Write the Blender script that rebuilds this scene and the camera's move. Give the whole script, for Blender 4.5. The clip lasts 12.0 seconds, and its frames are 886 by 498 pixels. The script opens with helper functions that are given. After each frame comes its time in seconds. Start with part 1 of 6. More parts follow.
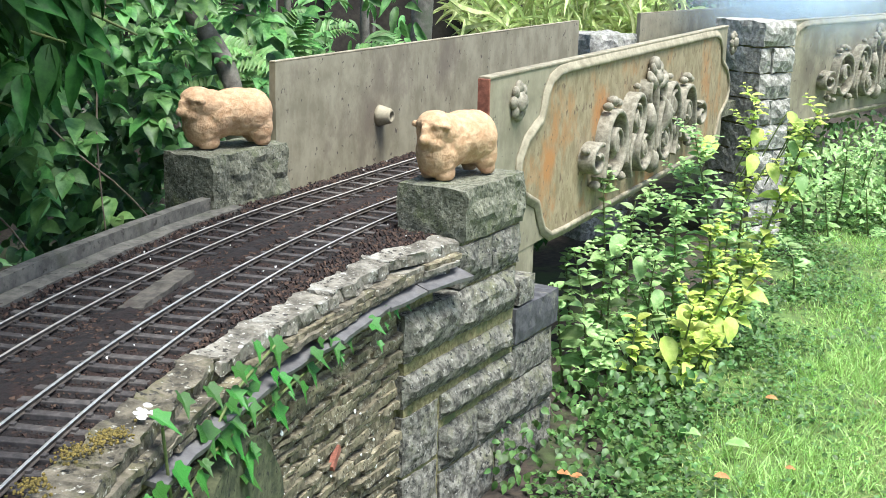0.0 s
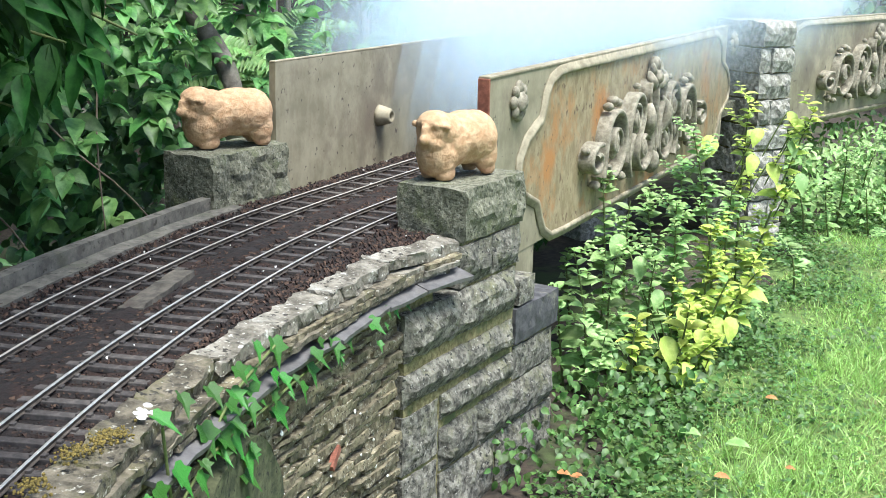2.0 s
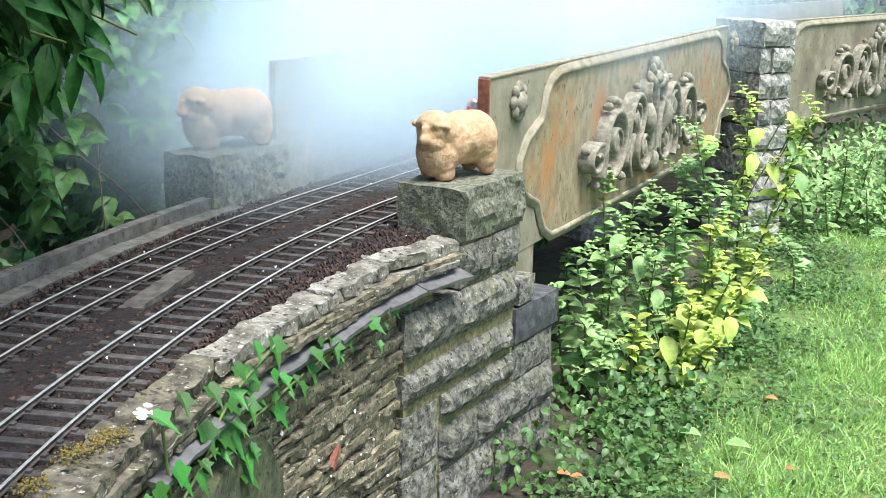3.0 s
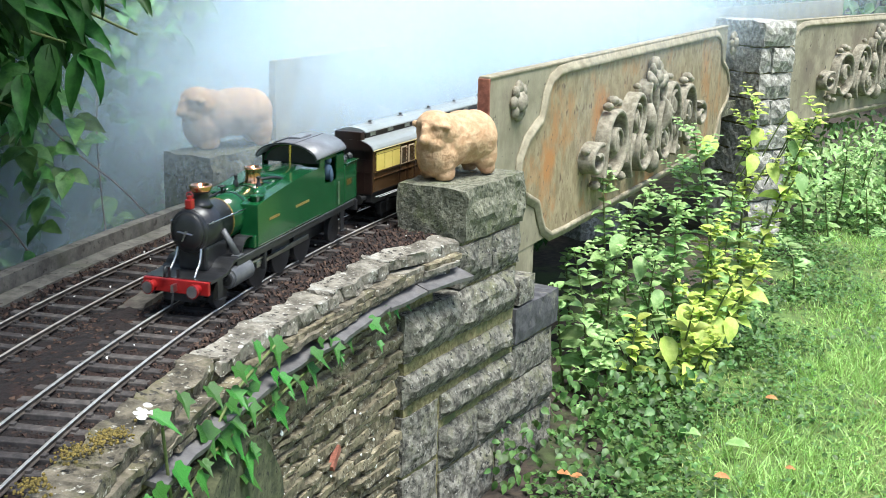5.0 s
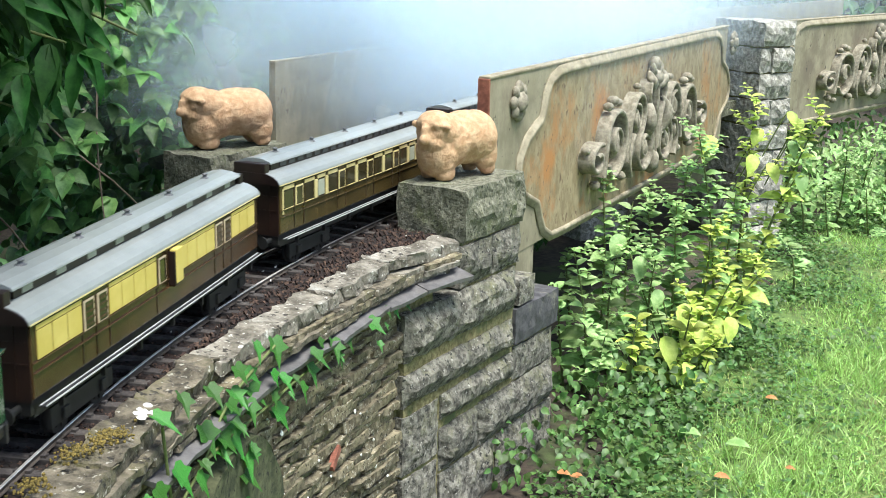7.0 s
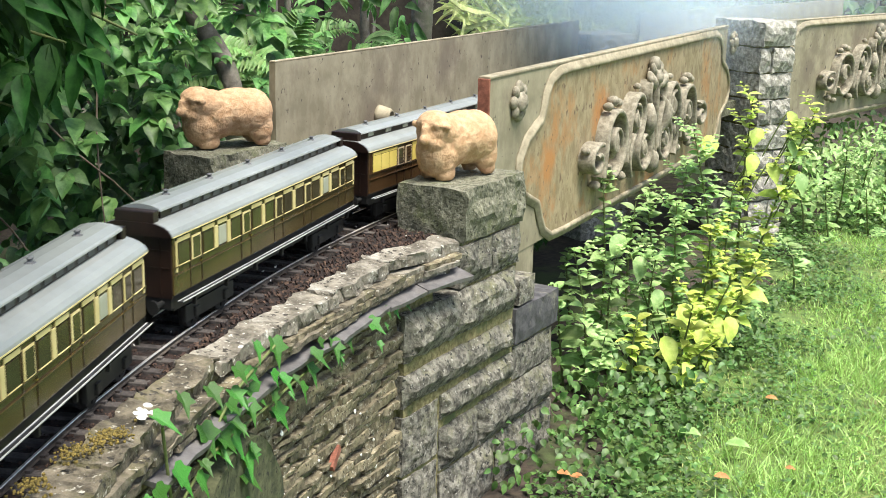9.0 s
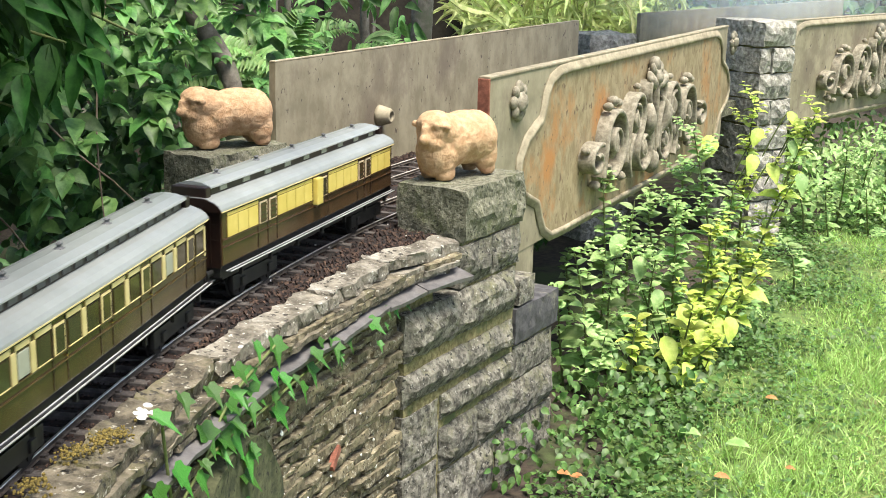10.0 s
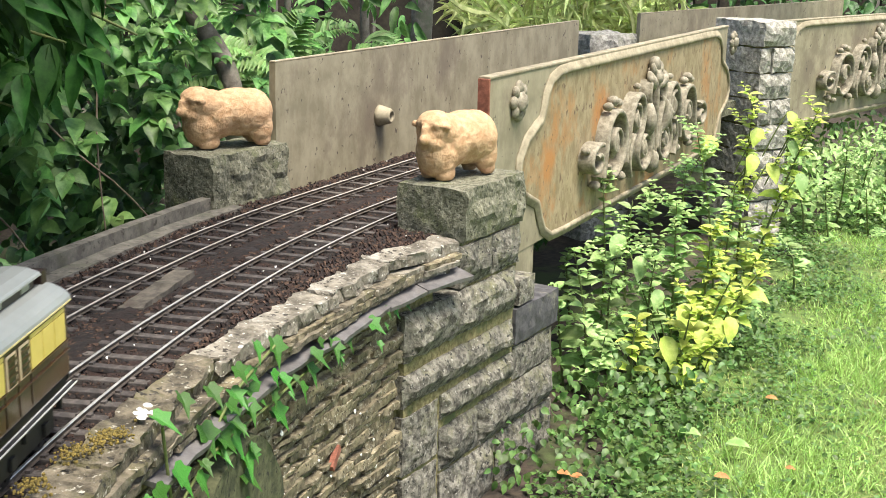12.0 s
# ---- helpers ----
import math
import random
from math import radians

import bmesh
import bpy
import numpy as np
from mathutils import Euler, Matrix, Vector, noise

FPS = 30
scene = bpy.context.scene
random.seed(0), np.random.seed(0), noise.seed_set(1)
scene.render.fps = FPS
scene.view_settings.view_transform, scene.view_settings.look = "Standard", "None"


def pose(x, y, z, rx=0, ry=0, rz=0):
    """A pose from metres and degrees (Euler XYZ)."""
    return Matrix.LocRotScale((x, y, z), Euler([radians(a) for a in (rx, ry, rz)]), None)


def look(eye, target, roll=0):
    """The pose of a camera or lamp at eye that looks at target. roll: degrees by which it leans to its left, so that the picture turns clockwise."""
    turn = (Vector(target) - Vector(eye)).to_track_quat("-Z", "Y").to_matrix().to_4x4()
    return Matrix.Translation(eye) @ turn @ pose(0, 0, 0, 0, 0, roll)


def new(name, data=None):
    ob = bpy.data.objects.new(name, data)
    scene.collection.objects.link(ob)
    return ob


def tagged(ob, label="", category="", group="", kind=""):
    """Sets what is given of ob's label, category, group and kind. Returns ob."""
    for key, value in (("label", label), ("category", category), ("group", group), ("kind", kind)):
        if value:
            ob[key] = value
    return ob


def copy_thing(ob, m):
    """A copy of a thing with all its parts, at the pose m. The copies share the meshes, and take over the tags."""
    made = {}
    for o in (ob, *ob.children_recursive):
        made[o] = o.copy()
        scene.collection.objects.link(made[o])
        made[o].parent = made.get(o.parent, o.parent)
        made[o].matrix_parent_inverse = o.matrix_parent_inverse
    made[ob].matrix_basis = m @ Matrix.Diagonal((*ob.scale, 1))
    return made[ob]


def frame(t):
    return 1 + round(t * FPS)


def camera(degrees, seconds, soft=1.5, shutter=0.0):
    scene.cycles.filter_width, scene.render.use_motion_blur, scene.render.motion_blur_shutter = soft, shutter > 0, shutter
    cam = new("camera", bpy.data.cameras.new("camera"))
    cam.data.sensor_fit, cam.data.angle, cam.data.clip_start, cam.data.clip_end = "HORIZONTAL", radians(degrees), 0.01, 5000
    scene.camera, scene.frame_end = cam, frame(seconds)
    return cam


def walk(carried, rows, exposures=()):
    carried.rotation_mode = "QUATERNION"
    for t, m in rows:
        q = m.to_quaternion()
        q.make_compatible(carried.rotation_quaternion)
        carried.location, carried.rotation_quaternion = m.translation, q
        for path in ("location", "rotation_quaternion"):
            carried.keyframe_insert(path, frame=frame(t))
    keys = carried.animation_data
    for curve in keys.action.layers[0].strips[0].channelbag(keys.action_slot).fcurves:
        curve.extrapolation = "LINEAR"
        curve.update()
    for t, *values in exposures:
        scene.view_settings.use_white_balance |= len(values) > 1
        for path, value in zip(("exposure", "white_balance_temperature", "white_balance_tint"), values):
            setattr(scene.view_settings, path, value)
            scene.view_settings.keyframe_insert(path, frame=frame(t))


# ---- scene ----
cam = camera(40.0, 12.0, soft=0.9, shutter=0.25)
EYE = (0, 0, 0.333)
TILT = 14.08
LOOK = look(EYE, (0, math.cos(radians(TILT)), 0.333 - math.sin(radians(TILT))), roll=1.24)
walk(cam, [(0, LOOK), (12, LOOK)], exposures=[(0, 0.60, 5850, 5), (6.5, 0.44, 6000, 5), (9, 0.54, 6500, 7), (12, 0.60, 6750, 9)])

# ---- light: a bright overcast garden, sky from above, a wide soft sun ----
world = bpy.data.worlds.new("sky")
scene.world = world
world.use_nodes = True
wn = world.node_tree.nodes
sky = wn.new("ShaderNodeTexSky")
sky.sky_type = "NISHITA"
sky.sun_disc = False
sky.sun_elevation = radians(69)
sky.sun_rotation = radians(135)
sky.air_density, sky.dust_density, sky.ozone_density = 1.0, 3.0, 1.0
world.node_tree.links.new(sky.outputs[0], wn["Background"].inputs[0])
wn["Background"].inputs[1].default_value = 0.17
sun = new("sun", bpy.data.lights.new("sun", "SUN"))
sun.data.energy, sun.data.angle, sun.data.color = 5.8, radians(24), (1.0, 0.95, 0.86)
sun.matrix_world = look((0.75, -0.85, 3.0), (0, 0, 0))


# ---- materials ----
def mat(name, c1, c2, rough=0.8, scale=40.0, bump=0.3, metal=0.0, c3=None, stain=6.0, edge=0.5, depth=0.002, per_island=0.0, per_object=0.0, spec=0.5, trans=0.0, specks=None, pits=None, stretch=None, dots=None):
    """Two-scale noise mix of c1 and c2, blotches of c3, bump; optional variation by piece."""
    m = bpy.data.materials.new(name)
    m.use_nodes = True
    nt = m.node_tree
    n, l = nt.nodes, nt.links
    b = n["Principled BSDF"]
    tc = n.new("ShaderNodeTexCoord")
    where = tc.outputs["Object"]
    if stretch:
        st = n.new("ShaderNodeMapping")
        st.inputs["Scale"].default_value = stretch
        l.new(where, st.inputs["Vector"])
        where = st.outputs[0]
    fine = n.new("ShaderNodeTexNoise")
    fine.inputs["Scale"].default_value = scale
    fine.inputs["Detail"].default_value = 8
    fine.inputs["Roughness"].default_value = 0.65
    l.new(where, fine.inputs["Vector"])
    ramp = n.new("ShaderNodeValToRGB")
    ramp.color_ramp.elements[0].position, ramp.color_ramp.elements[1].position = 0.40, 0.62
    ramp.color_ramp.elements[0].color, ramp.color_ramp.elements[1].color = (*c1, 1), (*c2, 1)
    l.new(fine.outputs["Fac"], ramp.inputs[0])
    colour = ramp.outputs[0]
    if c3:
        big = n.new("ShaderNodeTexNoise")
        big.inputs["Scale"].default_value = stain
        big.inputs["Detail"].default_value = 6
        big.inputs["Roughness"].default_value = 0.7
        l.new(where, big.inputs["Vector"])
        r2 = n.new("ShaderNodeValToRGB")
        r2.color_ramp.elements[0].position, r2.color_ramp.elements[1].position = edge, edge + 0.14
        l.new(big.outputs["Fac"], r2.inputs[0])
        mx = n.new("ShaderNodeMixRGB")
        mx.inputs[2].default_value = (*c3, 1)
        l.new(r2.outputs[0], mx.inputs[0])
        l.new(colour, mx.inputs[1])
        colour = mx.outputs[0]
    for fleck, size, lo in ((specks, 2.4, 0.62), (pits, 1.7, 0.60), (dots, 4.6, 0.65)):
        if fleck:
            sp = n.new("ShaderNodeTexNoise")
            sp.inputs["Scale"].default_value, sp.inputs["Detail"].default_value, sp.inputs["Roughness"].default_value = scale * size, 3, 0.6
            mp = n.new("ShaderNodeMapping")
            mp.inputs["Location"].default_value = (size * 3.1, size, 5)
            l.new(where, mp.inputs["Vector"])
            l.new(mp.outputs[0], sp.inputs["Vector"])
            r3 = n.new("ShaderNodeValToRGB")
            r3.color_ramp.elements[0].position, r3.color_ramp.elements[1].position = lo, lo + 0.06
            l.new(sp.outputs["Fac"], r3.inputs[0])
            m3 = n.new("ShaderNodeMixRGB")
            m3.inputs[2].default_value = (*fleck, 1)
            l.new(r3.outputs[0], m3.inputs[0])
            l.new(colour, m3.inputs[1])
            colour = m3.outputs[0]
    for amount, node, out in ((per_object, "ShaderNodeObjectInfo", "Random"), (per_island, "ShaderNodeNewGeometry", "Random Per Island")):
        if amount:
            g = n.new(node)
            mr = n.new("ShaderNodeMapRange")
            mr.inputs[3].default_value, mr.inputs[4].default_value = 1 - amount, 1 + amount
            l.new(g.outputs[out], mr.inputs[0])
            hs = n.new("ShaderNodeHueSaturation")
            l.new(mr.outputs[0], hs.inputs["Value"])
            if amount > 0.3:
                mh = n.new("ShaderNodeMapRange")
                mh.inputs[3].default_value, mh.inputs[4].default_value = 0.485, 0.515
                l.new(g.outputs[out], mh.inputs[0])
                l.new(mh.outputs[0], hs.inputs["Hue"])
            l.new(colour, hs.inputs["Color"])
            colour = hs.outputs[0]
    l.new(colour, b.inputs["Base Color"])
    b.inputs["Roughness"].default_value = rough
    b.inputs["Metallic"].default_value = metal
    b.inputs["Specular IOR Level"].default_value = spec
    if bump:
        bp = n.new("ShaderNodeBump")
        bp.inputs["Strength"].default_value, bp.inputs["Distance"].default_value = bump, depth
        l.new(fine.outputs["Fac"], bp.inputs["Height"])
        l.new(bp.outputs[0], b.inputs["Normal"])
    if trans:
        tr = n.new("ShaderNodeBsdfTranslucent")
        l.new(colour, tr.inputs[0])
        ms = n.new("ShaderNodeMixShader")
        ms.inputs[0].default_value = trans
        l.new(b.outputs[0], ms.inputs[1])
        l.new(tr.outputs[0], ms.inputs[2])
        l.new(ms.outputs[0], n["Material Output"].inputs[0])
    return m


M_SOIL = mat("soil", (0.018, 0.013, 0.009), (0.055, 0.04, 0.028), 0.95, 60, 0.8, c3=(0.05, 0.07, 0.02), stain=5)
M_LAWN = mat("lawn_soil", (0.06, 0.10, 0.022), (0.13, 0.20, 0.05), 0.95, 50, 0.8, c3=(0.10, 0.085, 0.04), stain=7, edge=0.55)
M_BALLAST = mat("ballast", (0.0045, 0.003, 0.0025), (0.018, 0.0105, 0.0085), 0.95, 170, 1.0, c3=(0.022, 0.009, 0.006), stain=14)
M_CHIP = mat("chips", (0.012, 0.006, 0.0045), (0.062, 0.034, 0.024), 0.9, 200, 0.4, per_island=0.95)
M_WHITE_CHIP = mat("white_chips", (0.6, 0.58, 0.54), (0.8, 0.78, 0.75), 0.8, 200, 0.4)
M_RAIL = mat("rail_steel", (0.050, 0.040, 0.033), (0.11, 0.09, 0.075), 0.6, 120, 0.2, metal=0.3)
M_RAIL_TOP = mat("rail_top", (0.60, 0.57, 0.53), (0.80, 0.77, 0.73), 0.34, 150, 0.1, metal=0.65)
M_RAIL_DULL = mat("dull_rail_top", (0.42, 0.38, 0.34), (0.60, 0.55, 0.50), 0.42, 150, 0.1, metal=0.4)
M_SLEEPER = mat("sleeper_plastic", (0.046, 0.039, 0.036), (0.100, 0.086, 0.079), 0.8, 140, 0.5, c3=(0.028, 0.018, 0.014), stain=45, edge=0.55, per_object=0.4)
M_CONCRETE = mat("block_concrete", (0.085, 0.085, 0.055), (0.225, 0.218, 0.16), 0.92, 150, 1.0, c3=(0.12, 0.13, 0.065), stain=26, edge=0.52, depth=0.004, specks=(0.34, 0.33, 0.28), pits=(0.03, 0.03, 0.022))
M_ROCK = mat("rock_face", (0.058, 0.053, 0.043), (0.25, 0.235, 0.195), 0.9, 90, 1.0, c3=(0.17, 0.165, 0.10), stain=24, edge=0.53, depth=0.008, per_object=0.22, specks=(0.36, 0.35, 0.31), pits=(0.022, 0.022, 0.02))
M_ROCK_PALE = mat("pale_rock", (0.19, 0.18, 0.155), (0.46, 0.44, 0.39), 0.9, 90, 1.0, c3=(0.20, 0.20, 0.13), stain=20, edge=0.55, depth=0.005, per_object=0.2)
M_MORTAR = mat("mortar", (0.11, 0.095, 0.038), (0.27, 0.235, 0.115), 0.95, 140, 0.9, c3=(0.10, 0.12, 0.05), stain=20, depth=0.004)
M_COPING = mat("coping_stone", (0.10, 0.087, 0.066), (0.30, 0.272, 0.222), 0.92, 60, 1.0, c3=(0.43, 0.41, 0.36), stain=26, edge=0.56, depth=0.008, per_object=0.15, specks=(0.62, 0.60, 0.54), pits=(0.045, 0.038, 0.03))
M_COPING_DARK = mat("mossy_coping", (0.05, 0.042, 0.028), (0.21, 0.18, 0.13), 0.93, 60, 1.0, c3=(0.11, 0.10, 0.045), stain=26, edge=0.52, depth=0.008, per_object=0.15, specks=(0.42, 0.40, 0.34), pits=(0.03, 0.026, 0.02))
M_SLATE = mat("slate_pieces", (0.085, 0.068, 0.040), (0.25, 0.215, 0.140), 0.88, 80, 0.9, c3=(0.15, 0.135, 0.065), stain=26, edge=0.55, depth=0.005, per_object=0.3, specks=(0.42, 0.40, 0.33), pits=(0.04, 0.032, 0.02))
M_SLATE_GREY = mat("grey_slate", (0.055, 0.048, 0.038), (0.13, 0.112, 0.09), 0.85, 90, 0.6, c3=(0.08, 0.06, 0.05), stain=30, edge=0.55)
M_KERB = mat("kerb_board", (0.085, 0.078, 0.065), (0.17, 0.155, 0.13), 0.9, 60, 0.6, c3=(0.085, 0.085, 0.055), stain=14, edge=0.54, pits=(0.05, 0.045, 0.035))
M_LEDGE = mat("ledge_slate", (0.085, 0.080, 0.080), (0.145, 0.137, 0.137), 0.55, 60, 0.4, c3=(0.12, 0.105, 0.085), stain=28, edge=0.57)
M_SLATE_BLUE = mat("blue_slate", (0.035, 0.034, 0.038), (0.085, 0.082, 0.09), 0.75, 70, 0.5, c3=(0.2, 0.19, 0.15), stain=28, edge=0.57)
M_PLATE = mat("painted_plate", (0.195, 0.170, 0.112), (0.295, 0.262, 0.182), 0.75, 22, 0.35, c3=(0.155, 0.125, 0.09), stain=6, edge=0.53, stretch=(1, 1, 0.7), dots=(0.075, 0.058, 0.045))
M_PANEL = mat("panel_patina", (0.20, 0.155, 0.085), (0.31, 0.25, 0.15), 0.75, 45, 0.5, c3=(0.35, 0.165, 0.055), stain=8.0, edge=0.53, pits=(0.13, 0.085, 0.05), stretch=(1, 1, 0.7))
M_FRAME = mat("moulding_patina", (0.21, 0.18, 0.12), (0.33, 0.29, 0.205), 0.8, 50, 0.5, c3=(0.17, 0.14, 0.09), stain=14, edge=0.55)
M_SCROLL = mat("scroll_plaster", (0.16, 0.14, 0.10), (0.31, 0.28, 0.215), 0.8, 110, 0.7, c3=(0.16, 0.14, 0.10), stain=35, edge=0.56)
M_RUST = mat("rust_edge", (0.16, 0.055, 0.035), (0.30, 0.11, 0.07), 0.85, 130, 0.5)
M_SHEEP = mat("terracotta", (0.43, 0.255, 0.135), (0.56, 0.375, 0.225), 0.8, 110, 1.0, c3=(0.38, 0.185, 0.10), stain=26, edge=0.53, depth=0.003)
M_MOSS = mat("moss", (0.07, 0.055, 0.012), (0.26, 0.19, 0.045), 0.95, 300, 1.0)
M_MOSSY = mat("mossy_render", (0.035, 0.04, 0.018), (0.10, 0.105, 0.05), 0.92, 80, 0.9, c3=(0.05, 0.065, 0.02), stain=18, pits=(0.015, 0.016, 0.008))
M_LICHEN = mat("lichen", (0.62, 0.62, 0.56), (0.8, 0.8, 0.76), 0.95, 300, 0.6)
M_GREEN = mat("loco_green", (0.007, 0.055, 0.017), (0.010, 0.068, 0.022), 0.14, 30, 0.03)
M_BLACK = mat("loco_black", (0.010, 0.010, 0.011), (0.022, 0.022, 0.024), 0.38, 60, 0.1)
M_SMOKEBOX = mat("smokebox", (0.012, 0.012, 0.014), (0.024, 0.024, 0.027), 0.34, 80, 0.15)
M_RED = mat("beam_red", (0.24, 0.009, 0.010), (0.31, 0.016, 0.014), 0.3, 60, 0.05)
M_BRASS = mat("brass", (0.72, 0.48, 0.16), (0.85, 0.60, 0.24), 0.22, 60, 0.05, metal=1.0)
M_COPPER = mat("copper", (0.72, 0.34, 0.17), (0.85, 0.45, 0.25), 0.2, 60, 0.05, metal=1.0)
M_STEEL = mat("bright_steel", (0.4, 0.4, 0.4), (0.58, 0.58, 0.58), 0.3, 80, 0.1, metal=1.0)
M_GREYPAINT = mat("grey_paint", (0.07, 0.07, 0.075), (0.11, 0.11, 0.115), 0.45, 60, 0.05)
M_CABROOF = mat("cab_roof", (0.15, 0.15, 0.16), (0.21, 0.21, 0.22), 0.35, 60, 0.08)
M_GOLD = mat("gold_lining", (0.20, 0.13, 0.03), (0.27, 0.18, 0.05), 0.5, 80, 0)
M_CREAM = mat("coach_cream", (0.56, 0.44, 0.105), (0.64, 0.51, 0.145), 0.35, 40, 0.05)
M_CREAM_PALE = mat("coach_pale_cream", (0.52, 0.43, 0.19), (0.62, 0.52, 0.26), 0.38, 40, 0.05)
M_BROWN = mat("coach_brown", (0.040, 0.021, 0.009), (0.060, 0.032, 0.014), 0.2, 50, 0.06)
M_BROWN_OLD = mat("coach_olive_brown", (0.044, 0.030, 0.010), (0.065, 0.044, 0.015), 0.2, 50, 0.06)
M_DARKEND = mat("coach_end", (0.011, 0.005, 0.004), (0.021, 0.010, 0.007), 0.4, 50, 0.06)
M_ROOF = mat("coach_roof", (0.215, 0.23, 0.223), (0.24, 0.255, 0.248), 0.27, 30, 0.02)
M_GLASS = mat("coach_glass", (0.03, 0.025, 0.012), (0.05, 0.04, 0.02), 0.08, 20, 0.0)
M_PINKISH = mat("pale_frame", (0.42, 0.33, 0.22), (0.52, 0.42, 0.29), 0.4, 40, 0.05)
M_GUTTER = mat("pale_edge", (0.40, 0.40, 0.40), (0.55, 0.55, 0.54), 0.4, 60, 0.05)
M_BLIND = mat("window_blind", (0.30, 0.31, 0.24), (0.38, 0.39, 0.31), 0.6, 40, 0.05)
M_UNDER = mat("underframe", (0.005, 0.005, 0.005), (0.011, 0.0105, 0.010), 0.6, 60, 0.1)
M_BOARD = mat("footboard", (0.014, 0.014, 0.015), (0.03, 0.03, 0.032), 0.4, 60, 0.1)
M_CLOTH = mat("figure_blue", (0.03, 0.06, 0.10), (0.05, 0.085, 0.13), 0.7, 80, 0.1)
M_BARK = mat("bark", (0.10, 0.088, 0.072), (0.20, 0.18, 0.15), 0.9, 60, 0.9, c3=(0.1, 0.11, 0.07), stain=12)
M_STEM = mat("stem", (0.09, 0.12, 0.035), (0.16, 0.19, 0.06), 0.7, 80, 0.2)
M_FENCE = mat("fence_boards", (0.025, 0.019, 0.014), (0.05, 0.04, 0.03), 0.85, 50, 0.4, per_object=0.3)
LEAF = dict(rough=0.52, scale=60, bump=0.25, per_island=0.42, trans=0.28)
# hedge green darkened for inner shade, vine green lightened as sunlit leaves
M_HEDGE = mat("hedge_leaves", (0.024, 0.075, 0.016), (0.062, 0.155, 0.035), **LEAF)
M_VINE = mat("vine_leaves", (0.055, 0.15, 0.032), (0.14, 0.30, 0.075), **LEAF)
M_TWIG = mat("bare_twig", (0.13, 0.10, 0.07), (0.24, 0.19, 0.13), 0.8, 80, 0.3)
M_HEDGE_PALE = mat("pale_leaves", (0.10, 0.21, 0.05), (0.20, 0.33, 0.10), **LEAF)
M_BRANCH_LEAF = mat("branch_leaves", (0.018, 0.068, 0.012), (0.045, 0.135, 0.025), spec=0.25, **LEAF)
M_BALM = mat("balm_leaves", (0.20, 0.34, 0.10), (0.38, 0.53, 0.21), **LEAF)
M_BALM_YELLOW = mat("yellow_balm_leaves", (0.34, 0.45, 0.065), (0.52, 0.60, 0.14), **LEAF)
M_BAMBOO = mat("bamboo_leaves", (0.40, 0.50, 0.17), (0.66, 0.72, 0.34), **LEAF)
M_IVY = mat("ivy_leaves", (0.028, 0.115, 0.013), (0.075, 0.225, 0.03), rough=0.38, scale=120, bump=0.3, per_object=0.4, trans=0.2)
M_GRASS = mat("grass_blades", (0.30, 0.47, 0.115), (0.52, 0.70, 0.26), **{**LEAF, "trans": 0.40})
M_STRAW = mat("straw_blades", (0.30, 0.29, 0.10), (0.48, 0.44, 0.20), **LEAF)
M_CLOVER = mat("clover_leaves", (0.05, 0.115, 0.026), (0.125, 0.22, 0.055), **LEAF)
M_DRY = mat("dry_leaf", (0.32, 0.13, 0.045), (0.46, 0.22, 0.08), 0.7, 100, 0.4)


# ---- plan of the railway: a along the bridge, b across it, s along the track in the sense of travel ----
AZ = radians(25.5)
UA, NB = Vector((math.sin(AZ), math.cos(AZ))), Vector((-math.cos(AZ), math.sin(AZ)))
ORIGIN = Vector((0.05, 1.427))
RADIUS, BEND, BEND2, MID = 2.6, 0.1, 1.25, 0.1605


def ab(a, b, z=0.0):
    p = ORIGIN + UA * a + NB * b
    return Vector((p.x, p.y, z))


def tp(s, d=0.0, z=0.0):
    """A point of the line: s metres past the bend, d metres outwards from the inner track's middle."""
    if s >= 0:
        f = s / RADIUS
        return ab(BEND - (RADIUS + d) * math.sin(f), MID - RADIUS + (RADIUS + d) * math.cos(f), z)
    if s > BEND - BEND2:
        return ab(BEND - s, MID + d, z)
    f = (BEND - BEND2 - s) / RADIUS
    return ab(BEND2 + (RADIUS + d) * math.sin(f), MID - RADIUS + (RADIUS + d) * math.cos(f), z)


def tdir(s):
    v = tp(s + 0.005) - tp(s - 0.005)
    return math.degrees(math.atan2(v.y, v.x))


def lerp_table(table, x):
    for (x0, y0), (x1, y1) in zip(table, table[1:]):
        if x <= x1:
            return y0 + (y1 - y0) * max(0, (x - x0) / (x1 - x0))
    return table[-1][1]


# ---- mesh helpers ----
def mesh_of(bm, name, material, smooth=False):
    me = bpy.data.meshes.new(name)
    bm.normal_update()
    bm.to_mesh(me)
    bm.free()
    for m in (material if isinstance(material, (list, tuple)) else [material]):
        me.materials.append(m)
    if smooth:
        me.polygons.foreach_set("use_smooth", [True] * len(me.polygons))
    return me


def part(name, bm, material, parent, label="", smooth=False):
    ob = new(name, mesh_of(bm, name, material, smooth))
    ob.parent = parent
    if label:
        tagged(ob, label)
    return ob


def thing(name, label, category, m=None, group="", kind=""):
    ob = new(name)
    ob.empty_display_size = 0.02
    if m is not None:
        ob.matrix_basis = m
    return tagged(ob, label, category, group, kind)


